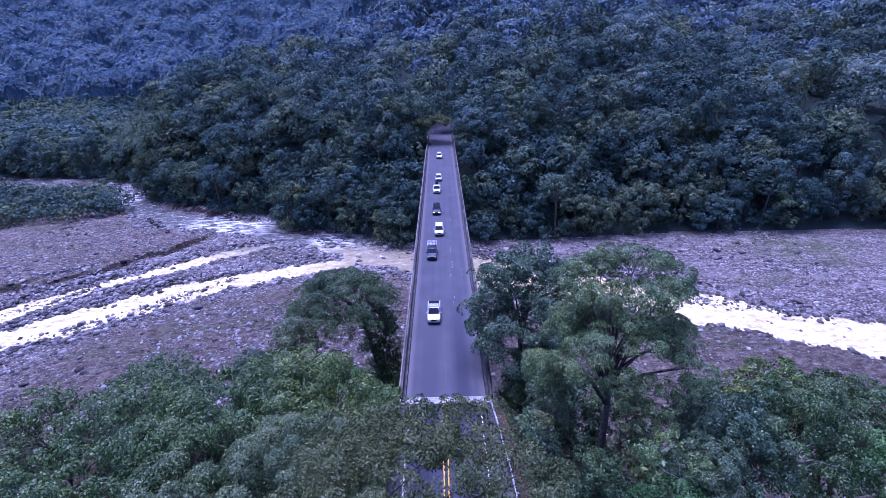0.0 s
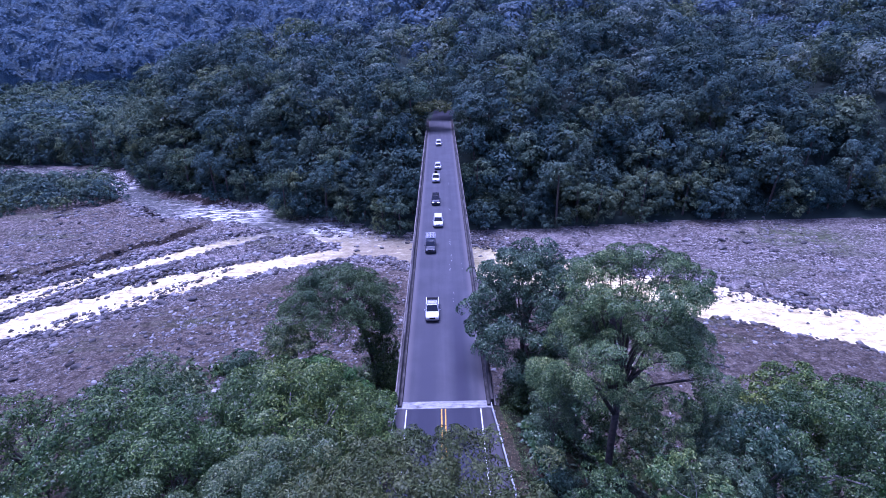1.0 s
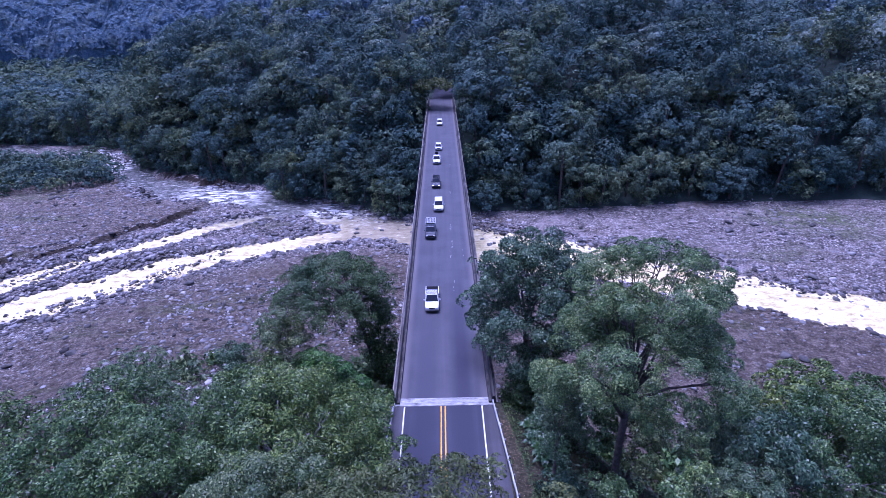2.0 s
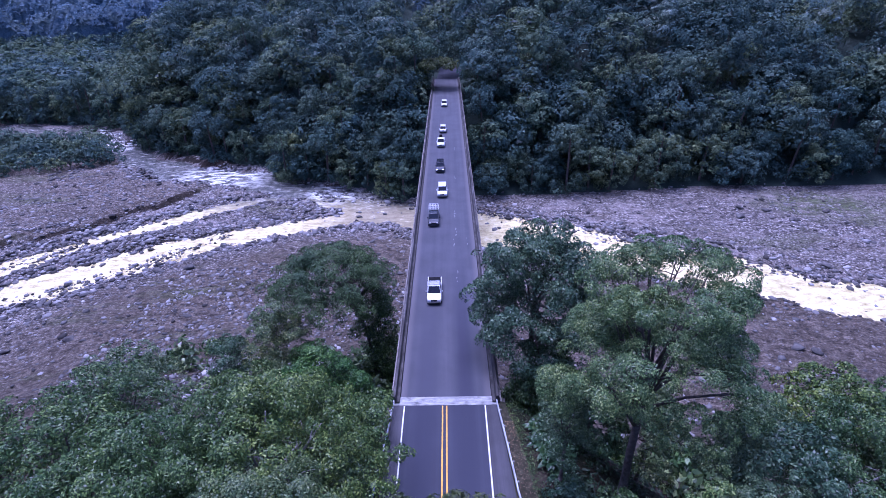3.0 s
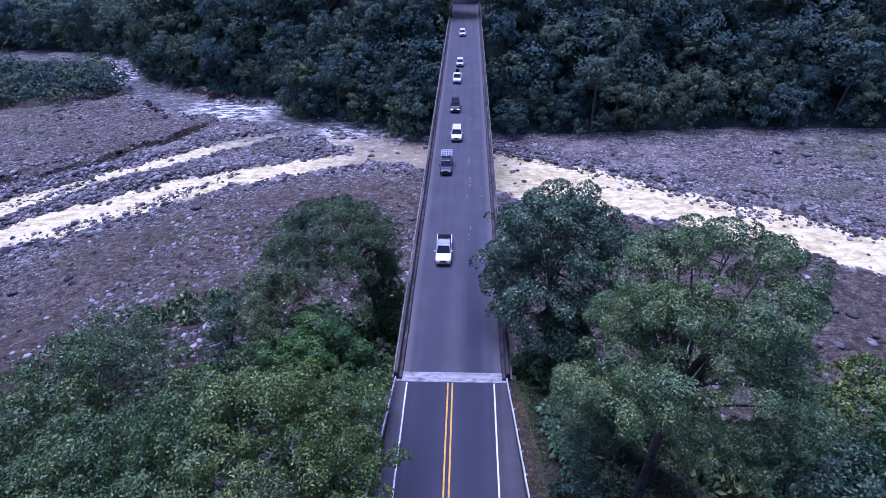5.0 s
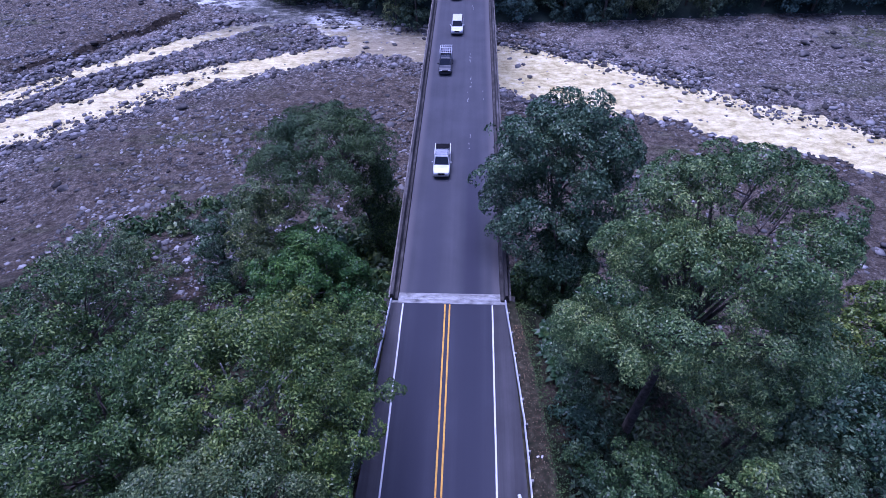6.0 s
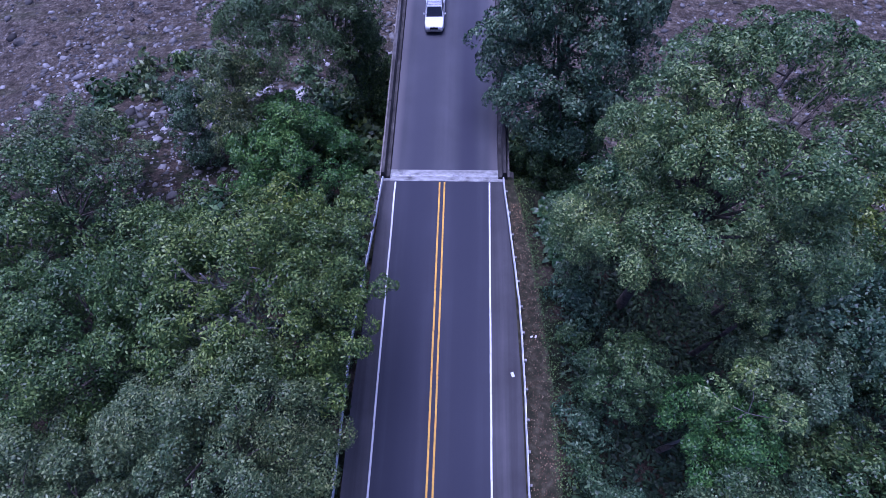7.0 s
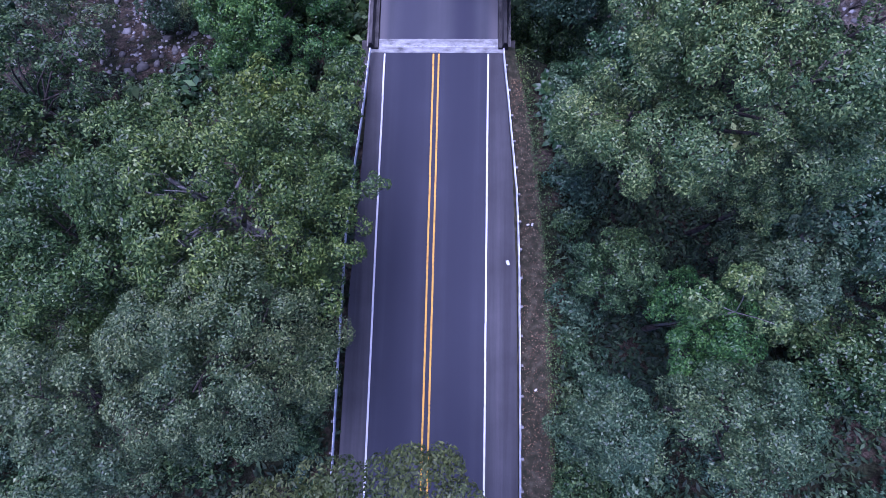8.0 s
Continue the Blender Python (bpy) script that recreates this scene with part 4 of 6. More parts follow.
tree("tree", "greyish tree on the slope below the road", 46.0, 32.0, 5.0, 5.4, 6.5, LEAF_GREY, BARK, 97, lobes=16, size=2.0, length=0.3, width=0.15, thick=0.24)

tree("tree", "dull green tree low on the slope", 34.6, 31.6, 6.2, 4.2, 7.0, LEAF_GREY, BARK, 99, lobes=15, size=1.7, length=0.3, width=0.15, thick=0.22)

# left of the road
tree("tree", "large spreading tree with dense olive green leaves", -11.2, 27.4, 15.4, 7.2, 9.0, LEAF_OLIVE, BARK_PALE, 31, lobes=34, size=2.1, length=0.2, width=0.088, limbs=14, inner=0.3, thick=0.38, extra=((-4.0, 27.4, 8.6, 1.3, 1.2, 0.7), (-2.5, 29.0, 8.3, 0.7, 0.7, 0.35), (-4.6, 30.0, 8.6, 1.3, 1.3, 0.8), (-4.4, 24.6, 9.6, 1.4, 1.3, 0.9), (-5.4, 22.4, 9.4, 1.4, 1.4, 0.9), (-5.3, 32.2, 8.0, 1.4, 1.4, 0.9), (-3.4, 28.9, 8.4, 1.0, 0.9, 0.5), (-5.0, 28.8, 8.8, 1.4, 1.4, 0.9)))
tree("tree", "large tree with dense dull green leaves beside the rail", -9.3, 20.0, 15.8, 5.4, 8.5, LEAF_GREY, BARK, 33, width=0.07, length=0.14, lobes=22, size=1.8, limbs=12, inner=0.3, thick=0.34)
tree("tree", "spreading tree with dull green leaves", -18.6, 24.6, 14.4, 6.2, 8.5, LEAF_OLIVE, BARK, 35, lobes=22, size=1.9, length=0.19, width=0.085, limbs=12, inner=0.3, thick=0.34)
tree("tree", "spreading tree with greyish green leaves", -16.0, 16.5, 14.5, 5.2, 8.5, LEAF_GREY, BARK, 37, width=0.075, length=0.15, lobes=18, size=1.8, inner=0.3, thick=0.3)
tree("tree", "slender dull green tree among others on the bank", -9.3, 33.4, 10.0, 4.2, 6.5, LEAF_OLIVE, BARK, 39, lobes=16, size=1.5, thick=0.24, extra=((-5.5, 34.6, 6.4, 1.4, 1.4, 0.9), (-5.7, 37.0, 5.0, 1.3, 1.3, 0.9), (-6.0, 39.2, 3.4, 1.3, 1.3, 0.9)))
tree("tree", "open light tree with thin bare stems", -28.5, 36.5, 9.2, 6.4, 9.0, LEAF_BROAD, BARK, 41, lobes=22, size=1.6, density=0.5, limbs=16, thick=0.24, bare=0.4, inner=0.4)
tree("tree", "open light tree with small leaves above the stones", -31.5, 43.0, 6.2, 6.0, 9.0, LEAF_GREY, BARK, 43, lobes=20, size=1.6, density=0.5, length=0.24, width=0.12, limbs=14, thick=0.22, inner=0.4)
tree("tree", "thin feathery tree leaning out from a vine-wrapped trunk", -13.2, 57.0, 8.6, 7.2, 5.0, LEAF_FEATHER, BARK, 45, lobes=40, size=1.9, density=0.55, length=0.3, width=0.08, lean=(4.4, 1.2), squash=0.4, limbs=22, thick=0.3, inner=0.15, low=0.05, extra=((-18.5, 57.5, 5.6, 2.2, 2.2, 0.9), (-19.6, 55.4, 4.6, 2.0, 2.0, 0.8), (-17.0, 53.4, 4.4, 2.0, 2.0, 0.9), (-12.0, 54.0, 3.0, 2.4, 2.4, 1.4), (-13.5, 57.0, 2.6, 3.0, 3.0, 1.8), (-16.2, 56.2, 3.0, 2.6, 2.6, 1.5), (-11.2, 58.4, 2.0, 2.4, 2.4, 2.0), (-11.0, 56.0, -1.6, 2.2, 2.2, 2.2), (-8.4, 58.6, 1.5, 2.0, 2.0, 2.4), (-8.6, 59.0, -4.5, 2.0, 2.0, 3.0), (-9.4, 57.0, 3.5, 2.4, 2.2, 1.8)))
tree("tree", "slender tree smothered in climbing vines beside the bridge", -8.5, 58.6, 3.2, 2.3, 13.0, LEAF_BROAD, BARK, 46, lobes=24, size=1.6, density=0.7, length=0.26, width=0.14, low=-0.1, limbs=4, thick=0.2)
tree("tree", "low dense tree with a flat green top", -18.2, 49.6, 6.9, 3.9, 11.0, LEAF_GREY, BARK, 47, lobes=24, size=1.6, length=0.22, width=0.11, thick=0.2)
tree("tree", "low dense tree with a flat green top", -24.6, 51.0, 1.2, 3.2, 8.0, LEAF_TEAL, BARK, 49, lobes=16, size=1.5, length=0.24, width=0.12, thick=0.2)
tree("tree", "bright green tree draped in climbing vines", -14.0, 45.4, 2.9, 6.3, 7.5, LEAF_BRIGHT, BARK, 51, lobes=34, size=1.7, density=0.9, length=0.22, width=0.11, low=-0.2, thick=0.28)
tree("tree", "dull green tree on the bank", -26.0, 29.0, 11.6, 5.6, 7.0, LEAF_OLIVE, BARK, 53, lobes=17, size=1.9, density=0.5, inner=0.4, limbs=14, bare=0.4, thick=0.28)
tree("tree", "dull olive tree on the bank", -35.0, 32.0, 9.2, 6.2, 7.0, LEAF_OLIVE, BARK, 55, lobes=17, size=2.0, density=0.5, inner=0.4, limbs=12, bare=0.4, thick=0.28)
tree("tree", "open olive tree on the bank with bare lower limbs", -27.0, 20.0, 11.0, 6.2, 7.0, LEAF_OLIVE, BARK, 57, length=0.26, width=0.12, lobes=20, size=1.7, density=0.5, inner=0.2, limbs=16, bare=0.4, thick=0.28)
tree("tree", "wide flat-topped tree arching thinly over the road", -0.9, 9.7, 20.9, 7.2, 1.8, LEAF_ARCH, BARK, 61, lobes=46, size=1.6, density=0.56, length=0.17, width=0.06, lean=(-8.4, -0.3), squash=0.3, limbs=18, thick=0.17, inner=0.0, low=-0.2, extra=((0.5, 16.2, 20.3, 0.8, 0.6, 0.35), (2.4, 16.1, 20.3, 0.7, 0.6, 0.3), (4.2, 14.9, 20.2, 1.0, 0.8, 0.35), (-1.4, 16.1, 20.2, 1.0, 0.7, 0.4), (-3.2, 15.6, 20.2, 1.0, 0.8, 0.4), (-4.8, 15.0, 20.0, 1.0, 0.8, 0.4)))


def fan_tree(x, y):
    """A slender tree whose pale bare stems arch out from its neighbours, each with a tuft of leaves at its tip."""
    r = np.random.RandomState(5)
    base = ground_z(x, y)
    ob = thing("tree", "slender tree with arching pale bare stems and leafy tips", "tree", Matrix.Translation((x, y, base)))
    fork = Vector((0.3, 0.4, 8.6 - base))
    bm = bmesh.new()
    tube(bm, [(0, 0, -0.3), (0.1, 0.1, fork.z * 0.5), fork], [0.11, 0.09, 0.06], 7)
    part("trunk", bm, BARK_PALE, ob, smooth=True)
    for tx, ty, tz, sag in ((16.0, 23.6, 10.6, -0.15), (13.9, 23.0, 10.5, -0.5), (17.4, 21.8, 10.0, 0.2)):
        tip = Vector((tx - x, ty - y, tz - base))
        mid = fork.lerp(tip, 0.5) + Vector((0.22, 0, sag * 0.6 - 0.25))
        late = fork.lerp(tip, 0.8) + Vector((0, 0, sag * 0.45))
        bm = bmesh.new()
        tube(bm, [fork, mid, late, tip], [0.026, 0.023, 0.021, 0.016], 6)
        part("stem", bm, BARK_PALE, ob, smooth=True)
        lobes = [(tip.x + r.uniform(-0.4, 0.4), tip.y + r.uniform(-0.4, 0.4), tip.z + 0.2, 0.8, 0.8, 0.45) for q in range(3)]
        quads_object("tuft", lobe_leaves(r, lobes, 0.7, 0.2, 0.09, 0.6, inner=0.0), LEAF_GLOSSY, ob)


fan_tree(16.0, 22.0)


# ---------------- shrubs on the banks ----------------
def shrub_mesh(seed, leaf, length=0.58):
    rng = np.random.RandomState(seed)
    lobes = dome_lobes(rng, 1.7, 1.9, 7, 0.9, 0.75)
    q = lobe_leaves(rng, lobes, 0.5, length, length * 0.5, 0.4)
    ob = thing("shrub", "dense leafy shrub on the river bank", "shrub", group="bank shrubs")
    bm = bmesh.new()
    for a, b, c, *_ in lobes[:5]:
        tube(bm, [(0, 0, -0.3), (a * 0.5, b * 0.5, c * 0.5), (a, b, c)], [0.05, 0.035, 0.012], 5)
    part("stems", bm, BARK, ob)
    quads_object("foliage", q, leaf, ob)
    return ob


rng = random.Random(4)
protos = [shrub_mesh(k, leaf) for k, leaf in enumerate((LEAF_BROAD, LEAF_OLIVE, LEAF_BROAD, LEAF_GREY))]
verge_protos = [shrub_mesh(k + 10, leaf, 0.19) for k, leaf in enumerate((LEAF_BROAD, LEAF_TEAL))]
spots = []
for k in range(1500):
    if len(spots) >= 170:
        break
    x, y = rng.uniform(-46, 50), rng.uniform(4, 76)
    d = float(np.interp(x, NEAR_X, NEAR_Y)) - y
    if -7.5 < x < 9.6 and y < 46 or abs(x) < 6.5 or d < 68 + 10 * math.sin(x * 0.35) or (-36 < x < -21 and 42 < y) or (-20 < x < -15 and y > 66) or (9 < x < 28 and 13 < y < 36):
        continue
    spots.append((x, y))
spots += [(8.4 + 1.2 * math.sin(k * 2.1), 44 + k * 1.3) for k in range(14)] + [(12.5 + 1.6 * math.sin(k * 1.3), 45 + k * 1.6) for k in range(9)]
spots += [(-7.8 + 0.8 * math.sin(k * 2), 45 + k * 1.6) for k in range(12)] + [(-12.5 + 2.2 * math.sin(k * 1.9), 51 + k * 1.2) for k in range(11)] + [(-18.0 + 1.5 * math.sin(k * 1.9), 46 + k * 1.3) for k in range(8)]
spots += [(10.2 + 0.5 * math.sin(k * 1.7), 8 + 2.1 * k) for k in range(12)] + [(9.8 + 0.4 * math.sin(k * 1.7), 33 + 1.8 * k) for k in range(5)] + [(-8.0 + 0.5 * math.sin(k * 1.7), 8 + 2.1 * k) for k in range(13)] + [(-7.3 + 0.3 * math.sin(k * 2.3), 32.5 + 1.5 * k) for k in range(7)]
for k, (x, y) in enumerate(spots):
    s = rng.uniform(0.8, 1.7) * (1.15 if x > 9 else 1.0)
    m = Matrix.LocRotScale((x, y, ground_z(x, y) - 0.1), Euler((0, 0, rng.uniform(0, 6.28))), (s, s, s * rng.uniform(0.8, 1.2)))
    if y < 43 and abs(x) < 11.5:
        m = m @ Matrix.Scale(0.72, 4)
    kin = verge_protos if y < 43 and abs(x) < 11.5 or y < 36 else protos
    made_already = kin[0].get("used", 0)
    kin[0]["used"] = made_already + 1
    if made_already < len(kin):
        kin[made_already].matrix_world = m
    else:
        copy_thing(kin[k % len(kin)], Matrix()).matrix_basis = m


# ---------------- the verge's low growth ----------------
def verge_growth():
    r = np.random.RandomState(77)
    n = 19000
    y = r.uniform(-2, 43, n)
    edge = np.interp(y, [-60, 12, 25, 33, 39, 43], [8.4, 8.3, 7.9, 7.3, 6.5, 5.9])
    x = edge + r.gamma(1.8, 0.55, n) - 1.25
    at = np.stack([x, y, ground_height(x, y) + r.uniform(0.05, 0.5, n) * np.clip((x - edge) + 0.3, 0.2, 1.2)], 1)
    q = leaf_quads(r, at, np.tile(np.array([0, 0, 1.0]), (n, 1)) + r.normal(0, 0.4, (n, 3)), 0.17, 0.055, 0.1, 0.5)
    tagged(quads_object("weeds", q, LEAF_OLIVE), "ragged grass and weeds along the gravel verge", "weeds", kind="stuff")
    n = 2600
    y = r.uniform(0, 40, n)
    inner, outer = np.interp(y, [0, 12, 25, 33, 40], [6.2, 6.2, 6.1, 5.8, 5.3]), np.interp(y, [0, 12, 25, 33, 40], [8.6, 8.5, 8.1, 7.4, 6.4])
    x = inner + (outer - inner) * r.uniform(0.1, 1, n)
    z = -0.03 - 0.27 * (x - inner) / (outer - inner + 0.1) + 0.03
    q = leaf_quads(r, np.stack([x, y, z], 1), np.tile(np.array([0, 0, 1.0]), (n, 1)), 0.11, 0.065, 0.0, 0.15)
    tagged(quads_object("fallen_leaves", q, DRY_LEAF), "dry brown fallen leaves on the verge", "leaves", kind="stuff")


verge_growth()


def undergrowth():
    """Low ferns and seedlings that cover the ground of both banks; their leaf colour carries the shade under the trees.
    """
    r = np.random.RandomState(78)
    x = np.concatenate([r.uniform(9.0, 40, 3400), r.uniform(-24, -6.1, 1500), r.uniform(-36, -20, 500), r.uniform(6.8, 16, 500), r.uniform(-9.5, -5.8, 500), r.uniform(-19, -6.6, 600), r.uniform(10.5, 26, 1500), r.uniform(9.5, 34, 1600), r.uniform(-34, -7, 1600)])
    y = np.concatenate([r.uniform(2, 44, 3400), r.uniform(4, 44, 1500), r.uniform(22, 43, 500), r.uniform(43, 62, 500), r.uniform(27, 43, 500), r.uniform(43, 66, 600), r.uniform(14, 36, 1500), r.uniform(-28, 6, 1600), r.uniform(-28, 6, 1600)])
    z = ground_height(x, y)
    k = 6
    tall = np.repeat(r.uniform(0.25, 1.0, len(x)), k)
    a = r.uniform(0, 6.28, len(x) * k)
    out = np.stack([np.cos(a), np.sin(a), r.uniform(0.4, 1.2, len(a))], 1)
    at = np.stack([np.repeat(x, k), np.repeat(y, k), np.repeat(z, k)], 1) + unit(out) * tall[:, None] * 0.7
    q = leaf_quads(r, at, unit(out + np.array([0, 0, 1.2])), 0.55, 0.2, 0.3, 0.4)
    tagged(quads_object("undergrowth", q, LEAF_FERN_SHADED), "ferns and seedlings on the banks, leaf colour darkened as shade", "undergrowth", kind="stuff")


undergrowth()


def big_leaf_plant(x, y, s, seed):
    """A clump of arching stems with broad paddle leaves, each its own part."""
    r = random.Random(seed)
    plant = thing("broadleaf_plant", "clump of dark broad paddle-shaped leaves below the verge", "plant", Matrix.Translation((x, y, ground_z(x, y))), "paddle-leaved plants")
    for k in range(17):
        a, tilt, ln = k * 2.4 + r.uniform(-0.3, 0.3), r.uniform(0.3, 1.25), s * r.uniform(0.8, 1.5)
        d = Vector((math.cos(a), math.sin(a), 0))
        bm = bmesh.new()
        rows = []
        for j in range(7):
            f = j / 6
            p = d * (0.25 + ln * f * math.sin(tilt)) + Vector((0, 0, 0.5 * s + ln * (f * math.cos(tilt) - 0.55 * f * f)))
            w = 0.26 * s * math.sin(math.pi * min(1, 0.08 + f * 0.92)) ** 0.7
            side = Vector((-d.y, d.x, 0)) * w
            rows.append([bm.verts.new(p - side + Vector((0, 0, 0.12 * w))), bm.verts.new(p - Vector((0, 0, 0.02))), bm.verts.new(p + side + Vector((0, 0, 0.12 * w)))])
        for p, q in zip(rows, rows[1:]):
            bm.faces.new((p[0], p[1], q[1], q[0]))
            bm.faces.new((p[1], p[2], q[2], q[1]))
        tube(bm, [(0, 0, -0.1), tuple(d * 0.15 + Vector((0, 0, 0.3 * s))), tuple(d * 0.25 + Vector((0, 0, 0.5 * s)))], [0.035, 0.028, 0.02], 5)
        part("leaf", bm, LEAF_BROAD, plant)


for k, (x, y, s) in enumerate(((8.3, 39.0, 0.75), (9.2, 38.0, 0.9), (8.8, 36.2, 0.85), (9.5, 34.6, 0.8), (10.2, 36.8, 1.0), (8.4, 37.3, 0.8), (9.0, 35.2, 0.8), (8.6, 40.4, 0.8))):
    big_leaf_plant(x, y, s, k)


# ---------------- the forest across the river ----------------
def road_beyond_x(y):
    return 1 + 0.00175 * np.maximum(0, y - 215) ** 2


def wood_spots(n, x0, x1, e0, e1, gap, seed, keep):
    r = random.Random(seed)
    got, cell = [], {}
    for _ in range(n * 12):
        if len(got) >= n:
            break
        x = r.uniform(x0, x1)
        y = float(np.interp(x, FAR_X, FAR_Y)) + r.uniform(e0, e1)
        if not keep(x, y):
            continue
        key = (int(x // gap), int(y // gap))
        if any((x - a) ** 2 + (y - b) ** 2 < gap * gap for i in (-1, 0, 1) for j in (-1, 0, 1) for a, b in cell.get((key[0] + i, key[1] + j), ())):
            continue
        cell.setdefault(key, []).append((x, y))
        got.append((x, y))
    return got


def canopy(name, label, bounds, keep, gap, radius, height, grid, leaf, mats, seed, cover=0.95, share=(0.6, 0.28, 0.12)):
    """A closed forest roof: crowns of many sizes, each with smaller domes on it, clad all over in leaf clumps, with a
    closed sheet just beneath, its colour darkened as inner shade.
    """
    r = np.random.RandomState(seed)
    x0, x1, y0, y1 = bounds
    xs, ys = np.arange(x0, x1, grid), np.arange(y0, y1, grid)
    gx, gy = np.meshgrid(xs, ys)
    floor = ground_height(gx, gy)
    inside = keep(gx, gy)
    top, who = floor + height[0] * 0.6, np.zeros(gx.shape, dtype=int)

    def dome(tx, ty, tz, rad, deep, power, mark):
        i0, i1 = np.searchsorted(xs, tx - rad * 1.15), np.searchsorted(xs, tx + rad * 1.15)
        j0, j1 = np.searchsorted(ys, ty - rad * 1.15), np.searchsorted(ys, ty + rad * 1.15)
        if i1 <= i0 or j1 <= j0:
            return
        d = ((gx[j0:j1, i0:i1] - tx) ** 2 + (gy[j0:j1, i0:i1] - ty) ** 2) / rad ** 2
        z = np.where(d < 1.3, tz - deep * d ** power, -1e3)
        win = z > top[j0:j1, i0:i1]
        top[j0:j1, i0:i1][win] = z[win]
        who[j0:j1, i0:i1][win] = mark

    px, py = np.meshgrid(np.arange(x0, x1, gap), np.arange(y0, y1, gap))
    px, py = (px + r.uniform(-0.45, 0.45, px.shape) * gap).ravel(), (py + r.uniform(-0.45, 0.45, py.shape) * gap).ravel()
    ok = keep(px, py)
    px, py = px[ok], py[ok]
    pz = ground_height(px, py)
    for k in range(len(px)):
        rad, h = r.uniform(*radius), r.uniform(*height)
        deep, power, mark = rad * r.uniform(0.5, 0.95), r.uniform(0.9, 1.7), r.choice(3, p=share)
        tz = pz[k] + h
        dome(px[k], py[k], tz, rad, deep, power, mark)
        for q in range(8):
            a, f = r.uniform(0, 6.28), r.uniform(0.3, 0.92)
            sub = rad * r.uniform(0.26, 0.44)
            dome(px[k] + math.cos(a) * rad * f, py[k] + math.sin(a) * rad * f, tz - deep * f ** (2 * power) + sub * r.uniform(0.25, 0.5), sub, sub * 0.9, 1.0, mark)
    top = np.where(inside, top + 0.12 * radius[0] * wavy(gx, gy, radius[0], seed + 40), floor - 1.0)
    slope_y, slope_x = np.gradient(top, grid)
    steep = np.hypot(slope_x, slope_y)
    trim = np.minimum(1, 3.0 / np.maximum(steep, 1e-6))
    area = np.sqrt(1 + np.minimum(steep, 9.0) ** 2) * grid * grid * (inside | (steep > 1.0)) * (top > floor - 0.9)
    n = int(area.sum() / (leaf * leaf * 0.62 * 0.5) * cover)
    pick = r.choice(area.size, n, p=(area / area.sum()).ravel())
    u, v = r.uniform(-0.5, 0.5, (2, n)) * grid
    sx, sy = (slope_x * trim).ravel()[pick], (slope_y * trim).ravel()[pick]
    up = unit(np.stack([-sx, -sy, np.ones(n)], 1))
    at = np.stack([gx.ravel()[pick] + u, gy.ravel()[pick] + v, top.ravel()[pick] + slope_x.ravel()[pick] * u + slope_y.ravel()[pick] * v], 1) + up * r.uniform(-0.1, 0.45, (n, 1)) * leaf
    leaves = leaf_quads(r, at, up, leaf, leaf * 0.62, 0.35, 0.07)
    low = np.stack([gx, gy, top - 0.45 * leaf], -1)
    body = np.stack([low[:-1, :-1], low[:-1, 1:], low[1:, 1:], low[1:, :-1]], 2)[inside[:-1, :-1] | inside[1:, 1:] | inside[1:, :-1] | inside[:-1, 1:]]
    ob = quads_object(name, np.concatenate([leaves, body]), mats[0])
    ob.data.materials.append(mats[1])
    ob.data.materials.append(mats[2])
    ob.data.materials.append(mats[2])
    ob.data.polygons.foreach_set("material_index", np.concatenate([who.ravel()[pick], np.full(len(body), 3)]).astype(np.int32))
    return tagged(ob, label, "forest", kind="stuff")


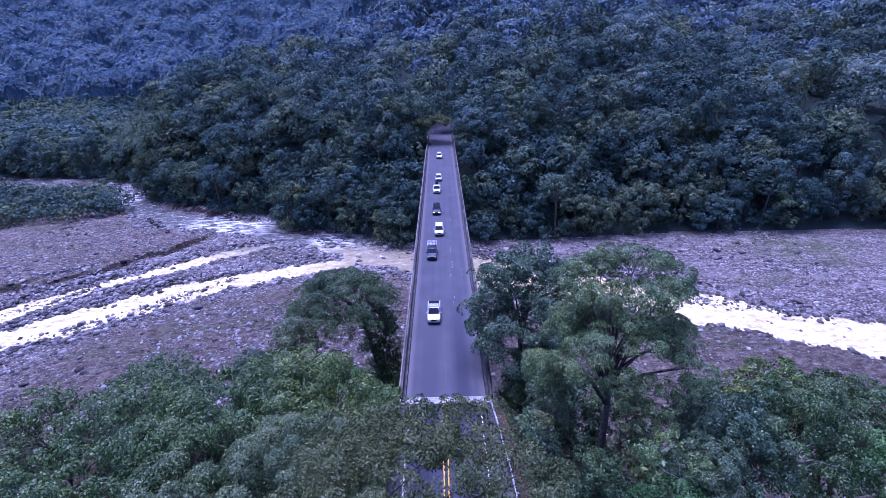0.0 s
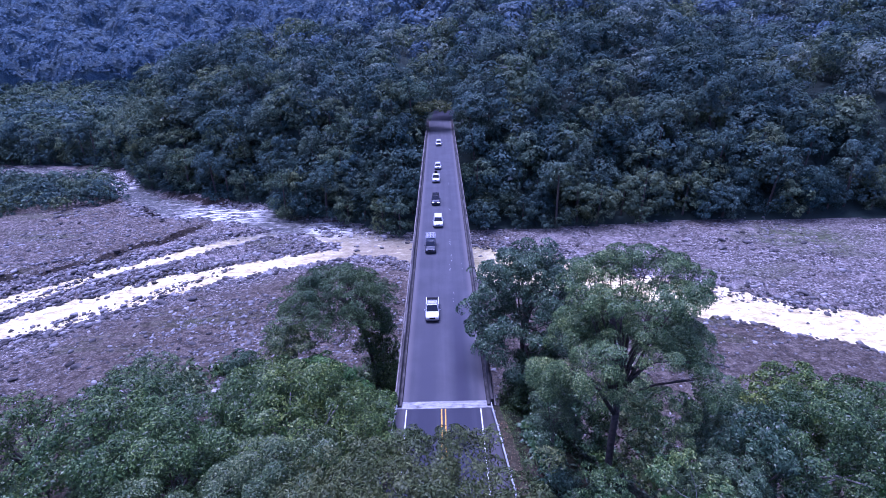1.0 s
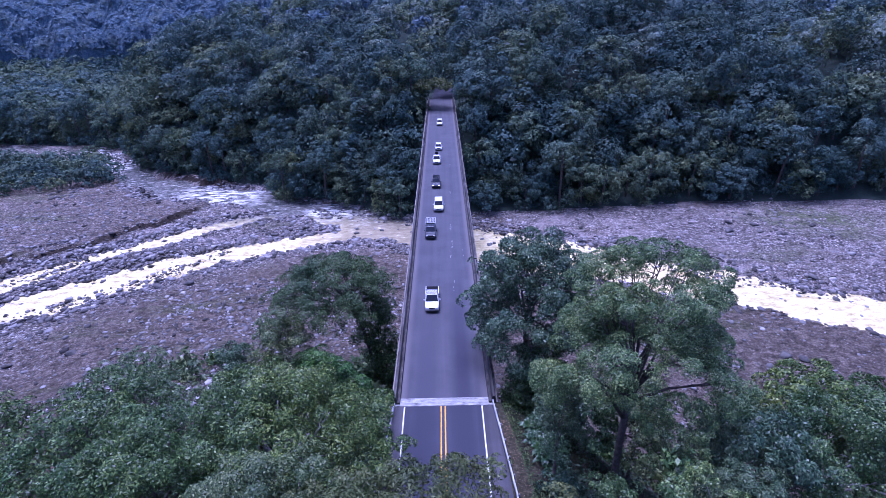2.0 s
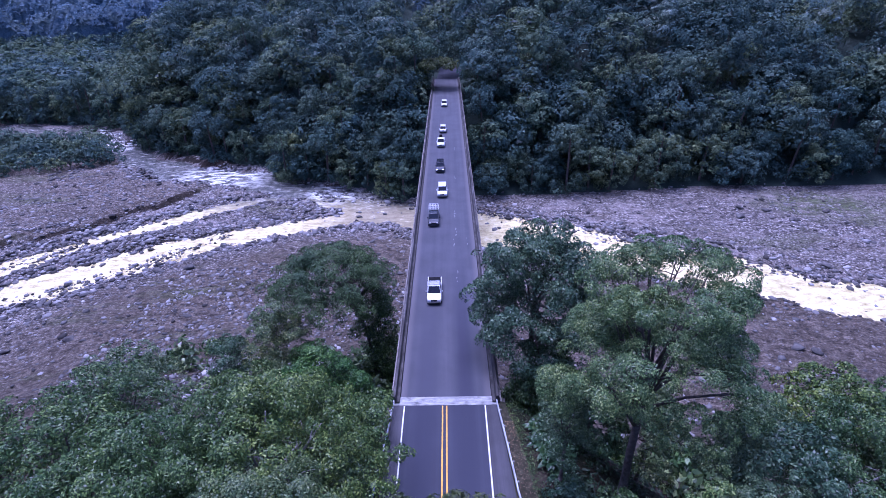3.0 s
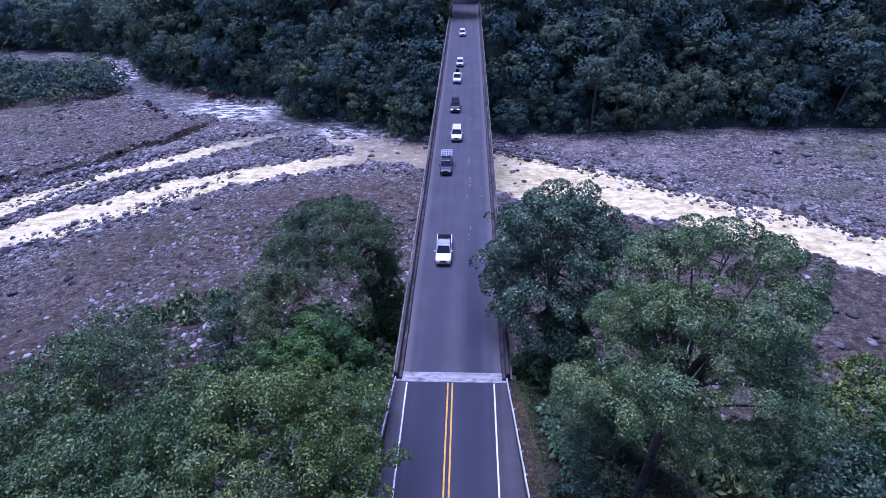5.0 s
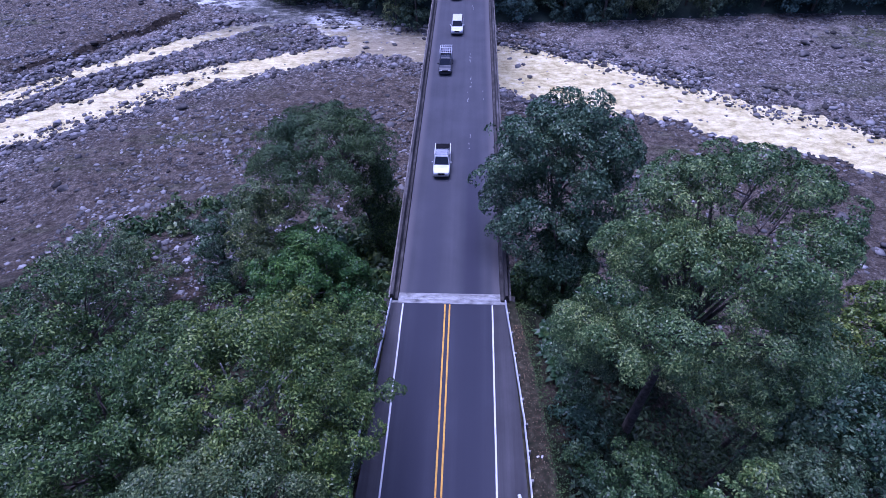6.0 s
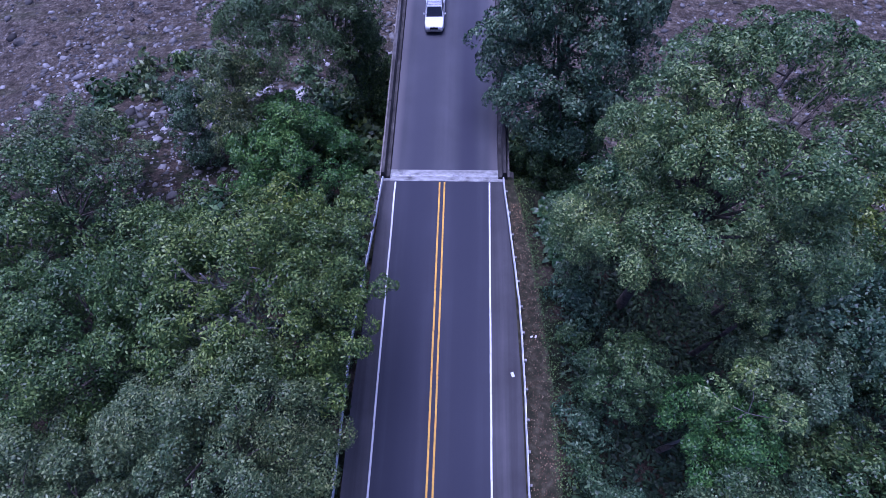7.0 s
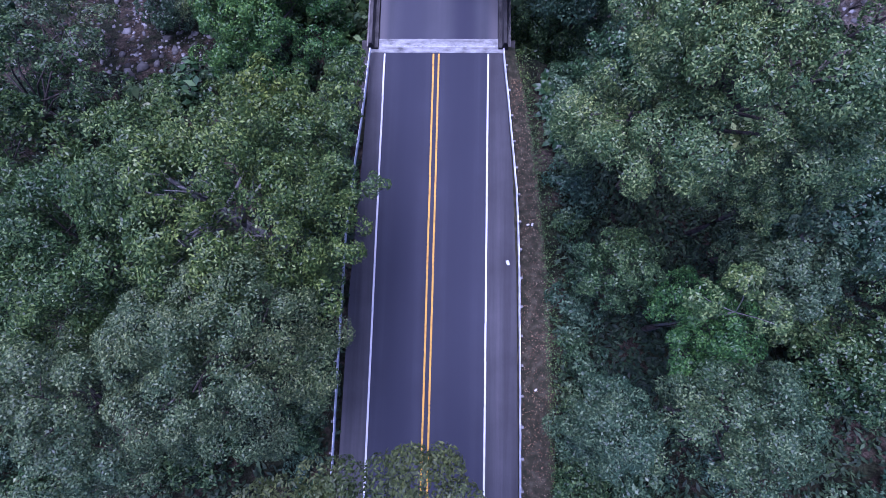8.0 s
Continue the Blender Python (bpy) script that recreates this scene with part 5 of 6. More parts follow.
def woods(name, label, bounds, keep, gap, radius, height, leaf, mats, seed, cover=0.9, share=(0.6, 0.28, 0.12), skirt=0):
    """Many separate crowns, each a heap of leafy lobes with tufts on them, round inner shells coloured dark as the
    shade in the gaps.
    """
    r = np.random.RandomState(seed)
    x0, x1, y0, y1 = bounds
    px, py = np.meshgrid(np.arange(x0, x1, gap), np.arange(y0, y1, gap))
    px, py = (px + r.uniform(-0.48, 0.48, px.shape) * gap).ravel(), (py + r.uniform(-0.48, 0.48, py.shape) * gap).ravel()
    ok = keep(px, py)
    px, py = px[ok], py[ok]
    pz = ground_height(px, py)
    turn, tilt = np.meshgrid(np.arange(6) * 2 * math.pi / 6, np.array([0.02, 0.8, 1.5, 2.1]))
    ball = np.stack([np.sin(tilt) * np.cos(turn), np.sin(tilt) * np.sin(turn), np.cos(tilt)], -1).reshape(-1, 3)
    sides = np.array([(i * 6 + j, (i + 1) * 6 + j, (i + 1) * 6 + (j + 1) % 6, i * 6 + (j + 1) % 6) for i in range(3) for j in range(6)])
    spots, ups, marks, cores, core_marks = [], [], [], [], []
    for k in range(len(px)):
        rad = r.uniform(radius[0], radius[1]) * (1.5 if r.uniform() < 0.1 else 1.0)
        h = r.uniform(*height) * (1.3 if rad > radius[1] else 1.0)
        deep = min(h, rad * r.uniform(0.9, 1.5))
        n = r.randint(9, 15)
        lobes = np.array(dome_lobes(r, rad, deep, n, rad * r.uniform(0.34, 0.46), r.uniform(0.6, 0.9), r.uniform(-0.15, 0.1)))
        lobes[:, 2] += h - deep
        for q in range(skirt):
            a = q * 2.4 + r.uniform(0, 1)
            lobes = np.concatenate([lobes, [(math.cos(a) * rad * 0.7, math.sin(a) * rad * 0.7, r.uniform(0.2, 0.6) * h, rad * 0.4, rad * 0.4, rad * 0.45)]])
        lobes[:, :3] += (px[k], py[k], pz[k])
        mark = r.choice(len(mats), p=share)
        at, out = [], []
        for lobe in lobes:
            c, s = lobe[:3], lobe[3:]
            m = max(6, int(cover * 5.0 * s[0] * s[0] / (leaf * leaf * 0.31)))
            hubs = unit(r.normal(size=(11, 3)) + np.array([0, 0, 0.3]))
            hub = hubs[r.randint(0, 11, m)]
            v = unit(hub + r.normal(0, 0.32, (m, 3)))
            swell = 0.82 + 0.26 * np.clip((np.sum(v * hub, 1) - 0.75) / 0.25, 0, 1)
            at.append(c + v * s * swell[:, None])
            out.append(v)
        at, out = np.concatenate(at), np.concatenate(out)
        inside = (((at[:, None, :] - lobes[None, :, :3]) / lobes[None, :, 3:]) ** 2).sum(-1).min(1) < 0.6
        good = ~inside & (out[:, 2] > -0.35)
        spots.append(at[good])
        ups.append(out[good])
        marks.append(np.full(good.sum(), mark))
        # added inner shell of each lobe, in the shade-dark leaf colour
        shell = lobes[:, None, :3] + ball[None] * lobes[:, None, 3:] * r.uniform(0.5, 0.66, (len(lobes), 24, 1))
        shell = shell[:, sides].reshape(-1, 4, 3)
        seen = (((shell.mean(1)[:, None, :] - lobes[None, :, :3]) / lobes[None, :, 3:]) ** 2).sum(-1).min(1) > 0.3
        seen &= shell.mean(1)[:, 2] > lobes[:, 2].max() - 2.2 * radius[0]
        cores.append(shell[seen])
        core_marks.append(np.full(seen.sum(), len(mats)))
    at, up, cores = np.concatenate(spots), np.concatenate(ups), np.concatenate(cores)
    marks = np.concatenate(marks)
    # leaves deep below the roof die for want of light
    ci, cj = ((at[:, 0] - x0 + 30) // 4).astype(int), ((at[:, 1] - y0 + 30) // 4).astype(int)
    roof = np.full((ci.max() + 1, cj.max() + 1), -1e3)
    np.maximum.at(roof, (ci, cj), at[:, 2])
    alive = at[:, 2] > roof[ci, cj] - 2.6 * radius[0]
    at, up, marks = at[alive], up[alive], marks[alive]
    leaves = leaf_quads(r, at, up, leaf, leaf * 0.62, 0.4, 0.12)
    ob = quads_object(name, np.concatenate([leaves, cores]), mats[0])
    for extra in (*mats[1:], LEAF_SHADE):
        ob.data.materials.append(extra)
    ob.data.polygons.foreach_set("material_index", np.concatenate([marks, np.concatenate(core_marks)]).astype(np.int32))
    return tagged(ob, label, "forest", kind="stuff")


def far_bank(x, y):
    return y - np.interp(x, FAR_X, FAR_Y)


def off_road(x, y):
    return (np.abs(x - road_beyond_x(y)) > 8.5) | (y > 262)


def slope_low(x, y):
    e = far_bank(x, y)
    return (e > 9) & (e < 95) & off_road(x, y) & (x > -185)


def slope_high(x, y):
    e = far_bank(x, y)
    return (e > 93) & (e < 150) & (np.abs(x) < 0.9 * (y + 5) + 25) & off_road(x, y) & (x > -215)


def slope_back(x, y):
    e = far_bank(x, y)
    return (e > 148) & (e < 310) & (np.abs(x) < 0.9 * (y + 5) + 25) & off_road(x, y) & (x > -215)


def in_valley(x, y):
    return (far_bank(x, y) > 2.5) & (x < np.where(far_bank(x, y) < 95, -184, -214)) & (x > -0.92 * y - 40) & (y < 536)


def on_mountain(x, y):
    return (np.abs(x) < 0.9 * y + 40) & np.where(x < -214, y > 498, far_bank(x, y) > 308)


def on_island(x, y):
    front = np.interp(x, [-260, -215, -167, -147, -137, -130], [202, 194, 189, 192, 202, 216]) + 2 * np.sin(x * 0.3)
    return (channel_depth(x, y) < -2.5) & (y > front) & (y < 233) & (x > -262) & (x < -134) & (far_bank(x, y) < -3)


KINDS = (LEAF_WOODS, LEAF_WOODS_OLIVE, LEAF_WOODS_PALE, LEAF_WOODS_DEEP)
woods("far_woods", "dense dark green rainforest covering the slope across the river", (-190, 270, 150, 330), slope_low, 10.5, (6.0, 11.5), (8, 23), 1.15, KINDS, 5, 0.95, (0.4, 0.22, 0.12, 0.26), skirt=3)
# leaf mixes turn paler and bluer uphill in place of real haze
woods("upper_woods", "dense dark green rainforest high on the slope", (-225, 340, 240, 400), slope_high, 12.0, (7.5, 14.0), (9, 25), 1.6, (LEAF_WOODS, LEAF_WOODS_OLIVE, LEAF_WOODS_PALE, LEAF_HAZED), 8, 1.0, (0.26, 0.16, 0.28, 0.3))
woods("back_woods", "rainforest rising behind the first ridge, tinted blue as haze", (-225, 340, 280, 500), slope_back, 14.0, (8.0, 14.5), (9, 24), 2.8, (LEAF_HAZED, LEAF_WOODS_PALE, LEAF_HAZED_DEEP), 18, 0.9, (0.72, 0.16, 0.12))
woods("valley_woods", "dark forest filling the valley upstream", (-620, -180, 255, 540), in_valley, 12.5, (7.0, 13.0), (7, 13), 2.2, (LEAF_WOODS_OLIVE, LEAF_WOODS, LEAF_WOODS_PALE), 6, 0.85, (0.55, 0.25, 0.2), skirt=2)
canopy("mountain_woods", "forest on the mountains behind, haze put into its leaf colour", (-740, 480, 400, 800), on_mountain, 18.0, (10.0, 18.0), (12, 28), 5.0, 3.3, (LEAF_HAZED, LEAF_HAZED, LEAF_HAZED_DEEP), 7, 1.0)
woods("island_scrub", "low dark green scrub on the island between the river arms", (-262, -132, 184, 245), on_island, 5.4, (3.0, 5.8), (4.6, 8.6), 1.1, (LEAF_WOODS, LEAF_WOODS_OLIVE, LEAF_WOODS), 9, skirt=2)


def bank_tree(k):
    rng = np.random.RandomState(300 + k)
    ob = thing("tree", "tall dark rainforest tree at the far river bank", "tree", group="trees along the far bank")
    h = 8.0 + 2.5 * (k % 4)
    r = 5.4 + 0.7 * (k % 3)
    L = [(a, b, c + h - 2, rx, ry, rz) for a, b, c, rx, ry, rz in dome_lobes(rng, r, 5.0, 10, 2.2, 0.6, -0.1)]
    for q in range(13):
        a = q * 2.4 + rng.uniform(0, 1)
        L.append((math.cos(a) * r * 0.62, math.sin(a) * r * 0.62, rng.uniform(0.6, h - 1.5), 2.2, 2.2, 2.3))
    bm = bmesh.new()
    tube(bm, [(0, 0, -0.6), (0.1, 0, h * 0.5), (0.2, 0.1, h + 2)], [0.4, 0.3, 0.15], 7)
    part("trunk", bm, BARK, ob)
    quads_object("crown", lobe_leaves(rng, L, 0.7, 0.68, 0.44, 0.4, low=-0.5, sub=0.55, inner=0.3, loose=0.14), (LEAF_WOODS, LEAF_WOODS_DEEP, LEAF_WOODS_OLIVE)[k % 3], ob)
    return ob


protos = [bank_tree(k) for k in range(6)]
rng = random.Random(9)
spots = wood_spots(115, -165, 215, 1.5, 11, 5.8, 8, lambda x, y: abs(x - 0.1) > 9.5) + wood_spots(46, -300, -166, 1.5, 9, 5.5, 28, lambda x, y: True)
spots += wood_spots(60, -165, -62, 9, 38, 5.5, 38, lambda x, y: True) + wood_spots(30, 130, 230, 9, 34, 5.5, 39, lambda x, y: True)
spots += wood_spots(26, -62, -10, 9, 34, 5.5, 18, lambda x, y: True) + wood_spots(52, 10, 130, 9, 32, 5.5, 19, lambda x, y: True)
for k, (x, y) in enumerate(spots):
    s = rng.uniform(0.7, 1.25)
    m = Matrix.LocRotScale((x, y, ground_z(x, y)), Euler((rng.uniform(-0.06, 0.06), rng.uniform(-0.06, 0.06), rng.uniform(0, 6.28))), (s, s, s * rng.uniform(0.85, 1.2)))
    if k < len(protos):
        protos[k].matrix_world = m
    else:
        copy_thing(protos[k % len(protos)], Matrix()).matrix_basis = m

# the flat olive crown that reaches over the road where it leaves the bridge
tree("tree", "flat olive crown reaching over the road beyond the bridge", -2.4, 199.5, 9.9, 7.6, 2.6, LEAF_ARCH, BARK, 71, lobes=28, size=2.0, density=0.9, length=0.6, width=0.36, lean=(-9.5, 8.5), squash=0.45, limbs=8, inner=0.4,
     extra=((-8.8, 199.0, 5.6, 2.2, 2.2, 1.3), (-9.8, 198.0, 3.0, 2.0, 2.0, 1.4), (-7.6, 200.0, 3.4, 1.8, 1.8, 1.2), (-9.6, 200.5, 0.8, 1.9, 1.9, 1.4), (-6.4, 200.5, 5.4, 1.8, 1.8, 1.1)))
tree("tree", "dark rainforest tree beside the road beyond the bridge", 11.0, 208.0, 13.0, 5.5, 12.0, LEAF_WOODS, BARK, 73, lobes=20, size=2.4, density=0.7, length=0.85, width=0.5, limbs=5, inner=0.4)
tree("tree", "dark rainforest tree beside the road beyond the bridge", -10.5, 209.0, 12.0, 5.5, 12.0, LEAF_WOODS, BARK, 77, lobes=20, size=2.4, density=0.7, length=0.85, width=0.5, limbs=5, inner=0.4)
tree("tree", "tall rainforest tree closing the view along the road", 4.0, 226.0, 17.0, 9.0, 12.0, LEAF_WOODS, BARK, 75, lobes=26, size=3.0, density=0.7, length=1.0, width=0.6, lean=(10.0, 0.0), limbs=5, inner=0.4)


# ---------------- stones ----------------
def stone_mesh(seed, subdiv=1):
    bm = bmesh.new()
    bmesh.ops.create_icosphere(bm, subdivisions=subdiv, radius=0.5)
    for v in bm.verts:
        v.co *= 1 + 0.8 * noise.noise(v.co * 2.2 + Vector((seed * 7.3, 0, 0))) + 0.3 * noise.noise(v.co * 6.0 + Vector((seed * 3.1, 0, 0)))
        v.co.z *= 0.6
    me = bpy.data.meshes.new("boulder")
    bm.to_mesh(me)
    bm.free()
    for p in me.polygons:
        p.use_smooth = subdiv > 1
    me.materials.append(STONE)
    return me


# middle, half-widths, turn and number of stones of each shoal
SHOALS = (
    (-97, 114, 2.2, 0.7, 0.6, 45), (-74, 133.5, 3.0, 1.0, 0.6, 80), (-80, 126.5, 4.0, 1.2, 0.6, 110), (-66, 141, 1.5, 0.7, 0.5, 25), (-103, 106, 2.0, 1.0, 0.6, 40),
    (-152, 246, 4.0, 5.0, 0.6, 200), (-163, 256, 5.0, 3.0, 0.3, 160), (-40, 171.5, 5.0, 1.5, -0.5, 90), (-24, 168, 6.0, 1.5, -0.4, 110), (-118, 146, 5.0, 1.2, 0.5, 110),
    (-105, 146, 5.0, 1.6, 0.4, 120), (-125, 133, 4.0, 1.5, 0.6, 80), (16, 154, 4.0, 1.6, -0.4, 110), (29, 148, 6.0, 1.6, -0.45, 150), (50, 135.3, 6.0, 1.4, -0.55, 150),
    (69, 122, 7.0, 1.4, -0.55, 160), (88, 115, 7.0, 1.6, -0.45, 150), (-95, 112, 9.0, 2.0, 0.65, 160), (-110, 132, 8.0, 2.0, 0.75, 150), (-84, 140, 9.0, 2.0, 0.6, 170), (-60, 155, 8.0, 2.4, 0.5, 170),
)


def scatter_stones():
    r = np.random.RandomState(21)
    shapes = []
    for k in range(6):
        me = stone_mesh(k + 20, 1)
        v = np.array([q.co[:] for q in me.vertices])
        f = np.array([q.vertices[:] for q in me.polygons])
        shapes.append((v, f))
        bpy.data.meshes.remove(me)
    n = 42000
    x, y = r.uniform(-150, 125, n), r.uniform(42, 205, n)
    wx, wy = r.uniform(-150, 60, 60000), r.uniform(85, 205, 60000)
    wet = channel_depth(wx, wy)
    shore = np.nonzero((wet > -6) & (wet < 0.8))[0][:7500]
    x[-len(shore):], y[-len(shore):] = wx[shore], wy[shore]
    # shoals of cobbles that break the surface, and the rubble under the scarp
    k = 8000
    for sx, sy, across, along, turn, count in SHOALS:
        u, v = r.normal(0, across, count), r.normal(0, along, count)
        x[k:k + count], y[k:k + count] = sx + u * math.cos(turn) - v * math.sin(turn), sy + u * math.sin(turn) + v * math.cos(turn)
        k += count
    x[:1500], y[:1500] = r.uniform(-36, -17, 1500), r.uniform(41, 66, 1500)
    x[1500:7500], y[1500:7500] = r.uniform(-66, -8, 6000), r.uniform(56, 118, 6000)
    x[7500:8000], y[7500:8000] = r.uniform(18, 60, 500), r.uniform(50, 100, 500)
    shoal = (np.arange(n) >= 8000) & (np.arange(n) < k)
    d = np.interp(x, NEAR_X, NEAR_Y) - y
    e = y - np.interp(x, FAR_X, FAR_Y)
    c = channel_depth(x, y)
    z = ground_height(x, y)
    thick = 0.35 + 0.65 * smooth(wavy(x, y, 22, 31) * 0.9 + 0.5)
    # the floods pile the stones up along the channels and on the bar between them
    edge = smooth((c + 9) / 6)
    thick = np.maximum(np.maximum(thick, edge), 0.9 * ((x > 8) & (y > 110) | (x < -84)))
    ok = (e < 3) & (d < 76 + 32 * ((x > -40) & (x < -16))) & (r.uniform(size=n) < np.where(np.abs(c) < 2.5, 1.0, thick)) & ((c < 0.8) | (r.uniform(size=n) < 0.1) | shoal)
    verts, faces, base = [], [], 0
    shoal_size = 0.3 + r.gamma(1.4, 0.3, n)
    size = 0.2 + r.gamma(1.1, 0.3, n)
    size[:1500] *= 0.55
    size[x < -84] *= 1.3
    size *= 1 + 0.55 * edge
    size[shoal] = shoal_size[shoal]
    for i in np.nonzero(ok)[0]:
        v, f = shapes[i % 6]
        a, s = r.uniform(0, 6.28), min(size[i], 2.1)
        rot = np.array([[math.cos(a), -math.sin(a), 0], [math.sin(a), math.cos(a), 0], [0, 0, 1]])
        zz = max(z[i], WATER_Z - 0.1)
        verts.append((v * s * np.array([1, r.uniform(0.55, 1), r.uniform(0.6, 1.1)])) @ rot.T + np.array([x[i], y[i], zz + (0.2 if shoal[i] and c[i] > -1 else 0.02) * s]))
        faces.append(f + base)
        base += len(v)
    verts, faces = np.concatenate(verts), np.concatenate(faces)
    me = bpy.data.meshes.new("stones")
    me.vertices.add(len(verts))
    me.vertices.foreach_set("co", verts.astype(np.float32).ravel())
    me.loops.add(faces.size)
    me.loops.foreach_set("vertex_index", faces.astype(np.int32).ravel())
    me.polygons.add(len(faces))
    me.polygons.foreach_set("loop_start", np.arange(0, faces.size, 3, dtype=np.int32))
    me.polygons.foreach_set("loop_total", np.full(len(faces), 3, dtype=np.int32))
    me.update(calc_edges=True)
    me.materials.append(STONE_LOOSE)
    tagged(new("river_stones", me), "countless rounded grey river stones on the gravel bars", "stones", kind="stuff")


def stone_material():
    m, nt, b = material("loose_river_stone", 0.85, 0, 0.25)
    g = nt.nodes.new("ShaderNodeNewGeometry")
    col = ramp(nt, g.outputs["Random Per Island"], [(0, (0.045, 0.042, 0.037)), (0.35, (0.13, 0.125, 0.116)), (0.8, (0.26, 0.25, 0.235)), (1, (0.44, 0.425, 0.4))])
    col = blend(nt, 0.5, col, ramp(nt, noise_tex(nt, coords(nt), 3, 4), [(0.3, (0.6, 0.6, 0.6)), (0.7, (1.1, 1.1, 1.1))]), "MULTIPLY")
    nt.links.new(col, b.inputs["Base Color"])
    return m


STONE_LOOSE = stone_material()
scatter_stones()

boulders = [stone_mesh(k, 2) for k in range(6)]
rng = random.Random(12)
count = 0
while count < 220:
    x, y = rng.uniform(-135, 115), rng.uniform(62, 195)
    d = float(np.interp(x, NEAR_X, NEAR_Y)) - y
    e = y - float(np.interp(x, FAR_X, FAR_Y))
    c = float(channel_depth(np.array([x]), np.array([y]))[0])
    if e > 2 or d > 45 or abs(x) < 4 or (c < -5 and rng.random() < 0.85) or (c > 1.5 and rng.random() < 0.8):
        continue
    s = (0.9 + 1.7 * rng.random() ** 2.2) * (0.8 if c > 0 else 1.0)
    ob = tagged(new("boulder", boulders[count % 6]), "rounded grey boulder on the river bed", "boulder", "river boulders")
    ob.matrix_world = Matrix.LocRotScale((x, y, max(ground_z(x, y), WATER_Z - 0.2) + 0.12 * s), Euler((0, 0, rng.uniform(0, 6.28))), (s, s * rng.uniform(0.65, 1), s * rng.uniform(0.6, 1)))
    count += 1



# ---------------- litter ----------------
def litter(name, label, x, y, z, size, turn):
    bm = bmesh.new()
    box(bm, -size / 2, size / 2, -size * 0.3, size * 0.3, 0, 0.05, 0.015)
    for v in bm.verts:
        v.co.z += 0.03 * noise.noise(v.co * 9)
    ob = tagged(part(name, bm, LITTER), label, "litter")
    ob.matrix_world = pose(x, y, z, 0, 0, turn)


litter("plastic_wrapper", "crumpled white plastic wrapper on the shoulder", 5.4, 26.05, -0.018, 0.34, 110)
litter("plastic_bottle", "small white plastic bottle on the gravel", 6.82, 28.8, -0.1, 0.2, 20)
litter("plastic_bottle", "small white plastic bottle on the gravel", 7.12, 28.82, -0.13, 0.22, 70)
litter("paper_scrap", "scrap of pale paper lying on the gravel verge", 7.3, 17.5, -0.16, 0.2, 40)

# ---------------- vehicles ----------------
def loft(bm, sections):
    """Closed skin through cross-sections of equal vertex count."""
    rings = [[bm.verts.new(p) for p in s] for s in sections]
    n = len(rings[0])
    for p, q in zip(rings, rings[1:]):
        for k in range(n):
            bm.faces.new((p[k], p[(k + 1) % n], q[(k + 1) % n], q[k]))
    bm.faces.new(rings[0][::-1])
    bm.faces.new(rings[-1])


def section(y, half, z0, z1, tuck=0.06):
    return [(-half + tuck, y, z0), (-half, y, z0 + 0.12), (-half, y, z1 - 0.16), (-half + tuck, y, z1), (half - tuck, y, z1), (half, y, z1 - 0.16), (half, y, z0 + 0.12), (half - tuck, y, z0)]


